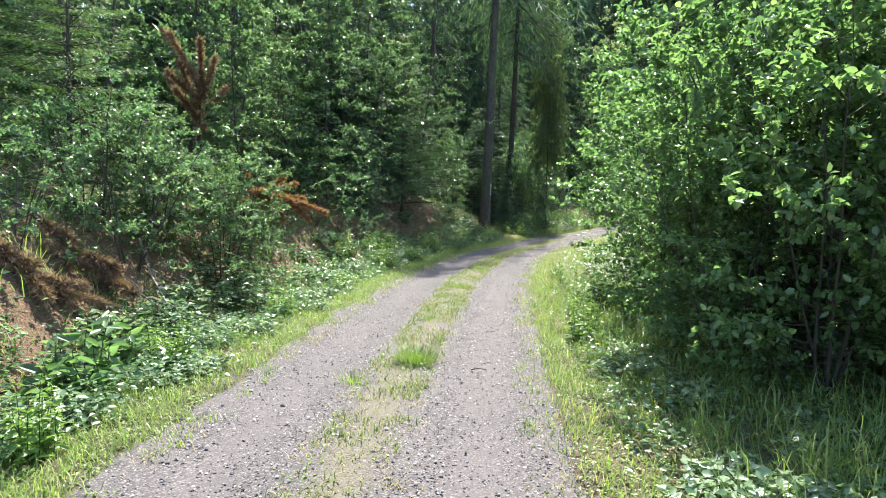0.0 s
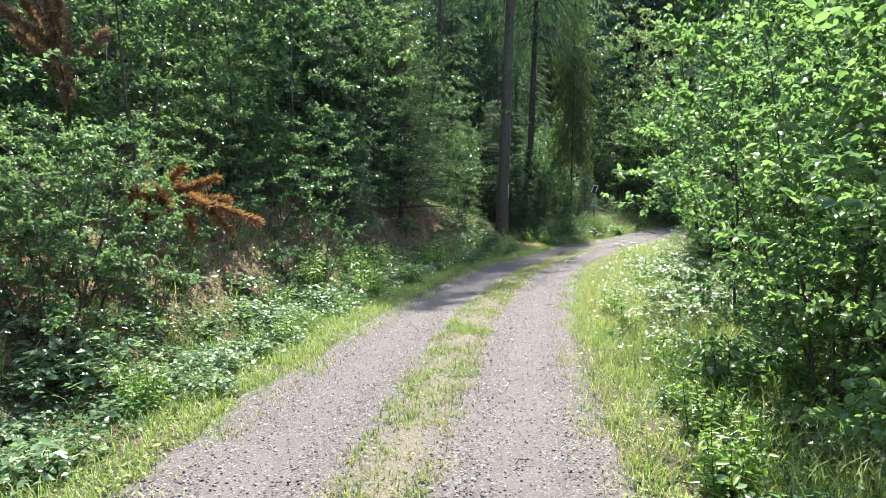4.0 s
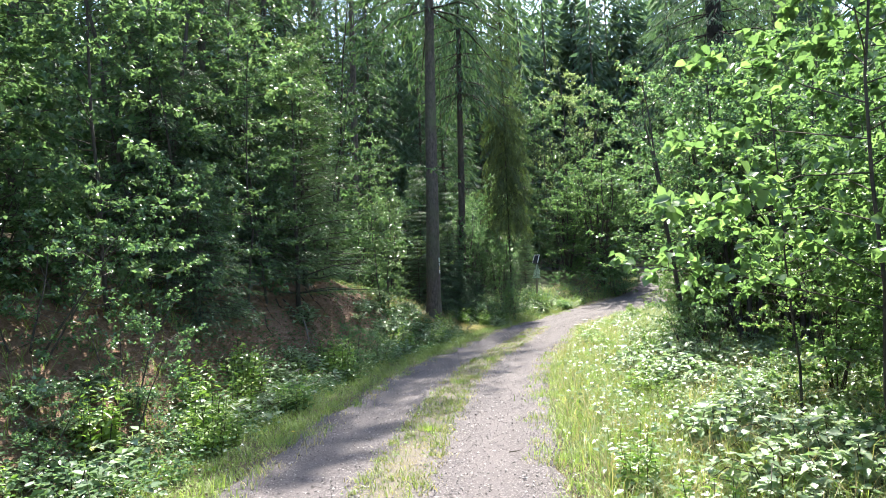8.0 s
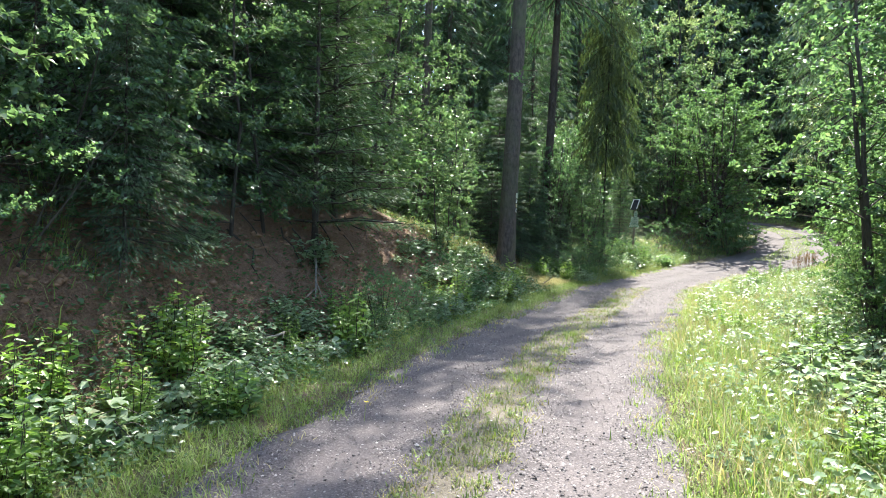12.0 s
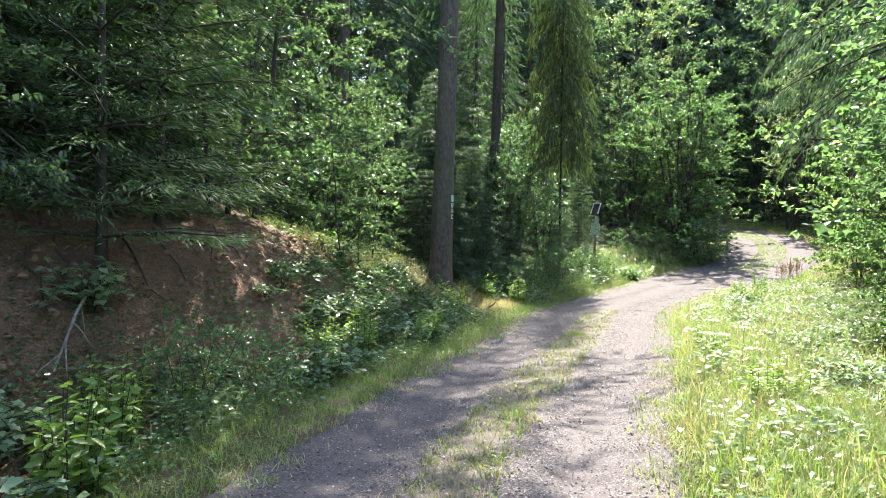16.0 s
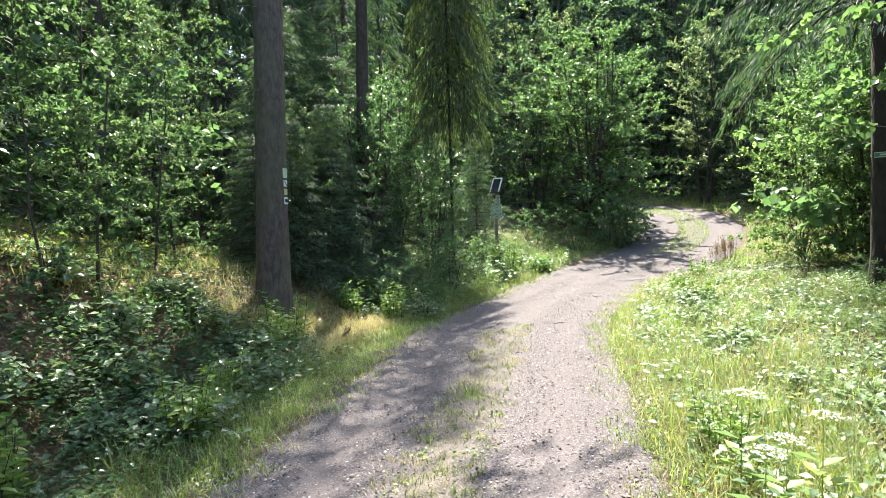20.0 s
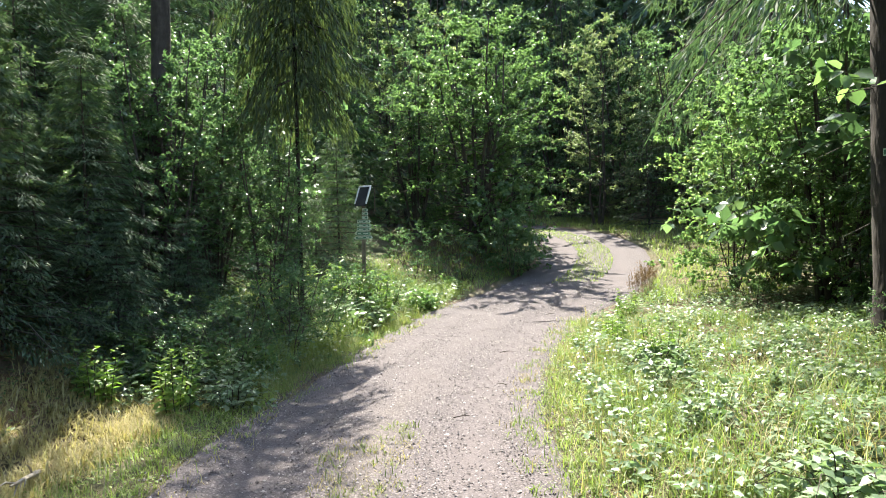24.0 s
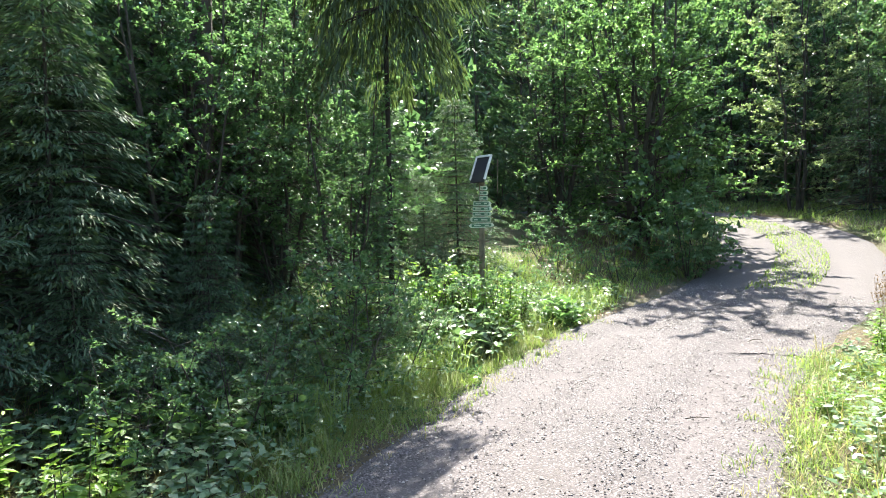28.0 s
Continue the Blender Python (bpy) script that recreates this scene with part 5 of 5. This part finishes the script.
dead_branch("dead_pine_branch", [(-4.6, 12.2, 1.75), (-4.0, 11.9, 1.72), (-3.4, 11.6, 1.64), (-2.85, 11.4, 1.55)], 0.022, "fallen pine branch with rust-red dead needles", 7200, 1, 0.5)
dead_branch("dead_pine_branch", [(-4.6, 12.0, 1.6), (-4.0, 11.6, 1.75), (-3.5, 11.2, 1.7), (-3.2, 11.0, 1.6)], 0.02, "brown dead pine branch on the bank", 5200, 2, 0.5)
dead_branch("dead_pine_branch", [(-5.0, 11.6, 2.2), (-4.6, 11.2, 2.8), (-4.3, 10.8, 3.1), (-4.0, 10.6, 3.3)], 0.025, "brown dead pine top among green trees", 11000, 3, 0.95)
dead_branch("dead_pine_branch", [(-3.6, 5.8, 1.4), (-3.15, 6.05, 1.12), (-2.8, 6.25, 0.85), (-2.5, 6.5, 0.6)], 0.02, "dry brown branch lying on the bank", 6000, 4, 0.5)
dead_branch("dead_pine_branch", [(-3.7, 6.9, 1.5), (-3.3, 7.0, 1.2), (-2.95, 7.1, 0.9), (-2.7, 7.3, 0.6)], 0.02, "dry brown twigs hanging down the bank", 5000, 6, 0.5)
for p in ([(-3.6, 8.6, 1.0), (-2.9, 8.0, 0.62), (-2.2, 7.5, 0.25)], [(-3.2, 7.6, 0.85), (-2.7, 7.5, 0.4), (-2.3, 7.4, 0.1)], [(-4.0, 20.4, 1.35), (-3.8, 19.6, 1.0), (-3.7, 19.0, 0.6)], [(-4.9, 22.2, 1.65), (-4.4, 21.4, 1.4), (-4.1, 20.9, 1.1)], [(-2.9, 30.6, 0.4), (-2.7, 30.1, 0.3), (-2.5, 29.6, 0.2)]):
    p = [(a, b, h1(a, b) + 0.05 + 0.12 * i) for i, (a, b, c) in enumerate(p)]
    dead_branch("fallen_branch", p, 0.022, "grey fallen branch lying on the bank", 0, int(p[0][1] * 10), 0.3)


# ---------------------------------------------------------------- notice board with way signs
def arrow_plate(w, hh, t, depth, both=False):
    bm = bmesh.new()
    out = [(-w / 2, -hh / 2), (w / 2, -hh / 2), (w / 2 + t, 0), (w / 2, hh / 2), (-w / 2, hh / 2)] + ([(-w / 2 - t, 0)] if both else [])
    fc = bm.faces.new([bm.verts.new((a, 0, b)) for a, b in out])
    ext = bmesh.ops.extrude_face_region(bm, geom=[fc])
    bmesh.ops.translate(bm, vec=(0, depth, 0), verts=[v for v in ext["geom"] if isinstance(v, bmesh.types.BMVert)])
    bmesh.ops.recalc_face_normals(bm, faces=bm.faces)
    return bm


def notice_board(x, y, top):
    """Post, slanted panel with white edges, and the stack of way signs; top: height of the panel's upper edge."""
    z = h1(x, y)
    tall_ = top - z
    root = tagged(new("signpost"), "wooden post with notice board and stack of green way signs", "sign")
    part("post", box(0.07, 0.07, tall_ - 0.1, 0.008, (0, 0.05, tall_ / 2 - 0.3)), POSTWOOD, root)
    m = Matrix.Translation((0.0, -0.04, tall_ - 0.18)) @ Euler((radians(-22), 0, radians(-34))).to_matrix().to_4x4()
    board = part("board", box(0.27, 0.02, 0.41, 0.004), BOARDGREY, root, "dark grey notice panel", m)
    for side in (-1, 1):
        part("edge_strip", box(0.03, 0.03, 0.38, 0.004, (side * 0.138, -0.008, 0.025)), WHITE, board, "white edge strip")
    part("edge_strip", box(0.246, 0.03, 0.03, 0.004, (0.0, -0.008, 0.2)), WHITE, board, "white edge strip")
    part("stay", box(0.014, 0.014, 0.5, 0.003, (0.2, 0.2, tall_ - 0.26)), POSTWOOD, root)
    rows = ((0.44, 0.09, 0.055), (0.51, 0.11, 0.06), (0.585, 0.11, 0.06), (0.66, 0.23, 0.062), (0.735, 0.25, 0.062), (0.81, 0.25, 0.062), (0.89, 0.27, 0.075), (0.97, 0.30, 0.062))
    for k, (dz, w, hh) in enumerate(rows):
        cx = 0.03 if w < 0.2 else 0.0
        spot = Matrix.Translation((cx, 0.0, tall_ - dz)) @ Euler((0, radians(2.5 - k * 0.6), radians(180 if k == 6 else 0))).to_matrix().to_4x4()
        sign = part("way_sign", arrow_plate(w, hh, 0.035 if w > 0.2 else 0.012, 0.012, k > 6), SIGNPALE, root, "pale-edged green arrow sign", spot)
        dy = -0.003 if k != 6 else 0.015
        part("sign_face", box(w - 0.02, 0.006, hh - 0.024, 0.002, (0, dy, 0)), SIGNGREEN, sign)
        part("lettering", box(w * 0.34, 0.004, hh * 0.26, 0.001, (-w * 0.18, dy * 2.2, 0)), SIGNPALE, sign)
        if w > 0.2:
            part("lettering", box(w * 0.2, 0.004, hh * 0.26, 0.001, (w * 0.27, dy * 2.2, 0)), SIGNPALE, sign)
    root.matrix_basis = Matrix.Translation((x, y, z)) @ Euler((0, radians(1.5), radians(-4))).to_matrix().to_4x4()


notice_board(-1.05, 38.35, 2.68)


# ---------------------------------------------------------------- marks on the trunks
def trail_sign(x, y, z, turn):
    root = tagged(new("trail_sign"), "small green arrow sign fixed to the trunk", "sign")
    bm = arrow_plate(0.40, 0.085, 0.05, 0.014)
    part("plate", bm, SIGNPALE, root)
    part("face", box(0.37, 0.006, 0.06, 0.002, (-0.01, -0.004, 0)), SIGNGREEN, root)
    part("lettering", box(0.12, 0.004, 0.025, 0.001, (-0.06, -0.009, 0)), SIGNPALE, root)
    part("lettering", box(0.05, 0.004, 0.025, 0.001, (0.11, -0.009, 0)), SIGNPALE, root)
    root.matrix_basis = pose(x, y, z, 0, 0, turn)


def painted_spot(x, y, z, turn):
    bm = bmesh.new()
    bmesh.ops.create_circle(bm, cap_ends=True, segments=18, radius=0.085)
    rng = rs(9)
    for v in bm.verts:
        v.co *= 0.8 + 0.4 * rng.rand()
    ext = bmesh.ops.extrude_face_region(bm, geom=bm.faces[:])
    bmesh.ops.translate(bm, vec=(0, 0, 0.01), verts=[v for v in ext["geom"] if isinstance(v, bmesh.types.BMVert)])
    root = tagged(new("painted_spot"), "faded red paint spot on the trunk", "mark")
    part("red_spot", bm, REDPAINT, root)
    part("pale_centre", box(0.05, 0.035, 0.006, 0.002, (0, 0.02, 0.012)), SIGNYELLOW, root)
    root.matrix_basis = pose(x, y, z, 90, 0, turn)


def blazes(x, y, z, turn):
    for k, (zz, mat, w, hh) in enumerate(((0.0, WHITE, 0.08, 0.09), (-0.12, SIGNYELLOW, 0.08, 0.09), (-0.25, WHITE, 0.08, 0.10), (0.15, SIGNPALE, 0.1, 0.14))):
        root = tagged(new("trail_blaze"), "small pale trail marker plate fixed to the trunk", "sign", "trail markers")
        part("plate", box(w, 0.012, hh, 0.004), mat, root)
        if k == 0:
            part("slash", box(0.016, 0.004, 0.09, 0.001), BLACK, root, "", Matrix.Translation((0, -0.008, 0)) @ Euler((0, radians(-40), 0)).to_matrix().to_4x4())
        if k == 1:
            part("symbol", box(0.03, 0.004, 0.05, 0.01, (0, -0.008, 0)), SIGNPALE, root)
        if k == 2:
            bm = bmesh.new()
            bmesh.ops.create_circle(bm, cap_ends=True, segments=14, radius=0.032)
            ext = bmesh.ops.extrude_face_region(bm, geom=bm.faces[:])
            bmesh.ops.translate(bm, vec=(0, 0, 0.004), verts=[v for v in ext["geom"] if isinstance(v, bmesh.types.BMVert)])
            part("symbol", bm, BLACK, root, "", pose(0, -0.006, 0, 90, 0, 0))
        root.matrix_basis = pose(x, y, z + zz, 0, 0, turn)


trail_sign(5.64, 33.13, 2.47, -38)
painted_spot(5.655, 33.13, 0.95, -40)
blazes(-3.70, 30.72, 2.25, 78)

# ---------------------------------------------------------------- stones of the track
def gravel(n):
    rng = rs(81)
    i = np.where(rng.rand(n) < 0.6, rng.randint(64, 118, n), rng.randint(118, 150, n))
    near = LINE[i]
    nrm = np.stack([TANG[i, 1], -TANG[i, 0]], 1)
    off = np.where(rng.rand(n) < 0.36, rng.uniform(-1.4, 1.4, n), np.where(rng.rand(n) < 0.55, 0.13 * rng.randn(n) + 0.38 * np.sign(rng.randn(n)), np.sign(rng.randn(n)) * (1.24 + 0.16 * rng.randn(n))))
    p = near + nrm * off[:, None] + rng.uniform(-0.25, 0.25, (n, 2))
    z = rise(p[:, 1]) + 0.012 - 0.03 * np.exp(-((np.abs(off) - 0.75) / 0.28) ** 2) + 0.015 * np.exp(-(off / 0.25) ** 2)
    z = np.where(np.abs(off) > 1.38, height(p[:, 0], p[:, 1]), z)
    octa = np.array([[1, 0, 0], [0, 1, 0], [-1, 0, 0], [0, -1, 0], [0, 0, 0.7], [0, 0, -0.6]])
    size = 0.0048 + 0.008 * rng.rand(n) ** 2.5
    size = size * np.where(rng.rand(n) < 0.02, 1.6, 1.0)
    v = octa[None] * (1 + 0.35 * rng.randn(n, 6, 3).clip(-1, 1)) * size[:, None, None]
    a = rng.rand(n) * 6.28
    c, s = np.cos(a)[:, None], np.sin(a)[:, None]
    v = np.stack([v[..., 0] * c - v[..., 1] * s, v[..., 0] * s + v[..., 1] * c, v[..., 2]], -1) + np.c_[p, z + size * 0.25][:, None]
    f = np.array([[0, 1, 4], [1, 2, 4], [2, 3, 4], [3, 0, 4], [1, 0, 5]])
    return mesh_of("gravel", v.reshape(-1, 3), (np.arange(n)[:, None, None] * 6 + f[None]).reshape(-1, 3), STONE)


tagged(new("gravel", gravel(125000)), "loose grey gravel stones scattered on the track", "gravel", kind="stuff")


# ---------------------------------------------------------------- small things on and beside the track
def grass_tuft(x, y, n, high, material, label):
    rng = rs(int(y * 7))
    lv = Leaves()
    az, r = rng.rand(n) * 6.283, (0.06 + 0.7 * high) * rng.rand(n) ** 0.7
    tilt = 0.15 + 0.7 * rng.rand(n)
    lv.add(np.stack([np.cos(az) * r, np.sin(az) * r, np.zeros(n)], 1), np.stack([np.cos(az) * tilt, np.sin(az) * tilt, np.ones(n)], 1), np.stack([-np.cos(az), -np.sin(az), tilt], 1), high * (0.5 + 0.7 * rng.rand(n)), np.full(n, 0.006))
    ob = tagged(new("grass_tuft", lv.mesh("grass_tuft", material, "blade")), label, "grass", "grass tufts")
    ob.location = (x, y, float(rise(y)) + 0.012)


for x, y, n, hh in ((0.66, 7.45, 420, 0.2), (0.36, 6.6, 90, 0.12), (0.12, 9.6, 90, 0.1), (-0.42, 13.0, 110, 0.12), (-0.78, 16.4, 110, 0.12), (-1.05, 19.6, 120, 0.13), (-1.0, 22.6, 100, 0.12), (-0.8, 27.4, 110, 0.12)):
    grass_tuft(x, y, n, hh, GRASS, "green grass tuft in the strip between the ruts")


def moss_patch(x, y, r):
    rng = rs(17)
    lv = Leaves()
    n = 1400
    a, q = rng.rand(n) * 6.283, r * rng.rand(n) ** 0.5
    lv.add(np.stack([np.cos(a) * q, np.sin(a) * q * 0.8, 0.012 * rng.rand(n)], 1), rng.randn(n, 3) * [1, 1, 0.3], np.array([0, 0, 1.0]) + rng.randn(n, 3) * 0.4, 0.014 + 0.014 * rng.rand(n), np.full(n, 0.012))
    ob = tagged(new("moss_patch", lv.mesh("moss_patch", GREY)), "grey-green moss patch between the ruts", "moss")
    ob.location = (x, y, float(rise(y)) + 0.02)


moss_patch(0.0, 11.1, 0.26)


def yellow_flower(x, y, high):
    root = tagged(new("yellow_flower"), "small yellow flower on a thin stalk in the verge", "flower", "yellow flowers")
    st, pt = Tubes(), Leaves()
    st.add([(0, 0, -0.05), (0.01, 0, high * 0.5), (0.015, 0.01, high)], [0.002, 0.002, 0.0015], 4)
    a = np.arange(9) * 6.283 / 9
    pt.add(np.tile([[0.015, 0.01, high]], (9, 1)), np.stack([np.cos(a), np.sin(a), np.full(9, 0.25)], 1), np.tile([[0, 0, 1.0]], (9, 1)), np.full(9, 0.022), np.full(9, 0.011))
    under("stalk", st.mesh("stalk", GRASS), root)
    under("petals", pt.mesh("petals", PETAL, "round"), root)
    root.location = (x, y, h1(x, y))


for x, y, hh in ((1.95, 25.45, 0.36), (2.05, 25.6, 0.3), (3.3, 14.1, 0.3), (-2.05, 15.7, 0.16), (-1.9, 17.9, 0.14), (-3.4, 24.3, 0.3), (1.55, 24.6, 0.3), (2.35, 7.6, 0.3), (2.5, 7.75, 0.26), (1.5, 26.3, 0.3), (1.62, 26.45, 0.26), (-0.9, 8.3, 0.2)):
    yellow_flower(x, y, hh)


def white_umbel(x, y, high):
    root = tagged(new("white_umbel"), "white flat-topped flower head on a thin stalk in the verge", "flower", "white umbels")
    rng = rs(int(x * 40 + y * 9))
    st, pt, lf = Tubes(), Leaves(), Leaves()
    st.add([(0, 0, -0.05), (0.01, 0, high * 0.55), (0.02, 0.01, high)], [0.004, 0.003, 0.002], 4)
    for k in range(12):
        a, r = k * 2.4, 0.09 * math.sqrt((k + 0.5) / 12)
        tip = np.array([0.02 + math.cos(a) * r, 0.01 + math.sin(a) * r, high + 0.05 - 0.15 * r])
        st.add(np.stack([(0.02, 0.01, high - 0.01), tip]), [0.0012, 0.0008], 3)
        b = rng.rand(9) * 6.283
        pt.add(tip + rng.randn(9, 3) * [0.01, 0.01, 0.003], np.stack([np.cos(b), np.sin(b), np.full(9, 0.1)], 1), np.tile([[0, 0, 1.0]], (9, 1)), np.full(9, 0.012), np.full(9, 0.01))
    b = np.arange(10) * 2.4
    lf.add(np.stack([np.zeros(10), np.zeros(10), high * (0.15 + 0.05 * np.arange(10))], 1), np.stack([np.cos(b), np.sin(b), np.full(10, 0.2)], 1), np.tile([[0, 0, 1.0]], (10, 1)), np.full(10, 0.16), np.full(10, 0.07))
    under("stalk", st.mesh("stalk", GRASS), root)
    under("flower_head", pt.mesh("flower_head", UMBEL, "round"), root)
    under("leaves", lf.mesh("leaves", HERB), root)
    root.location = (x, y, h1(x, y))


for x, y, hh in ((0.75, 24.6, 0.5), (0.95, 24.9, 0.45), (0.9, 25.4, 0.55), (1.15, 24.2, 0.42), (1.2, 25.1, 0.5)):
    white_umbel(x, y, hh)


def fallen_twig(x, y, turn, ln):
    rng = rs(int(x * 31 + y * 17) % 1000)
    tb = Tubes()
    tb.add([(-ln / 2, 0, 0.004), (0, 0.02 * rng.randn(), 0.012), (ln / 2, 0.015 * rng.randn(), 0.005)], [0.005, 0.004, 0.002], 5)
    tb.add([(0, 0, 0.01), (ln * 0.2, ln * 0.18, 0.012)], [0.003, 0.0015], 4)
    ob = tagged(new("fallen_twig", tb.mesh("fallen_twig", TWIG)), "short brown twig lying on the gravel", "twig", "fallen twigs")
    ob.matrix_basis = pose(x, y, float(rise(y)) + 0.012, 0, 0, turn)


for x, y, a, ln in ((0.2, 31.6, 20, 0.16), (0.75, 32.8, 140, 0.12), (-0.6, 32.3, 70, 0.14), (1.1, 34.6, 10, 0.2), (0.4, 35.3, 110, 0.12), (2.4, 37.6, 30, 0.22), (1.2, 30.2, 160, 0.1), (-0.4, 29.4, 45, 0.12), (1.0, 9.2, 60, 0.12), (1.3, 7.4, 15, 0.15), (-0.3, 12.4, 100, 0.1), (0.2, 15.6, 30, 0.12)):
    fallen_twig(x, y, a, ln)
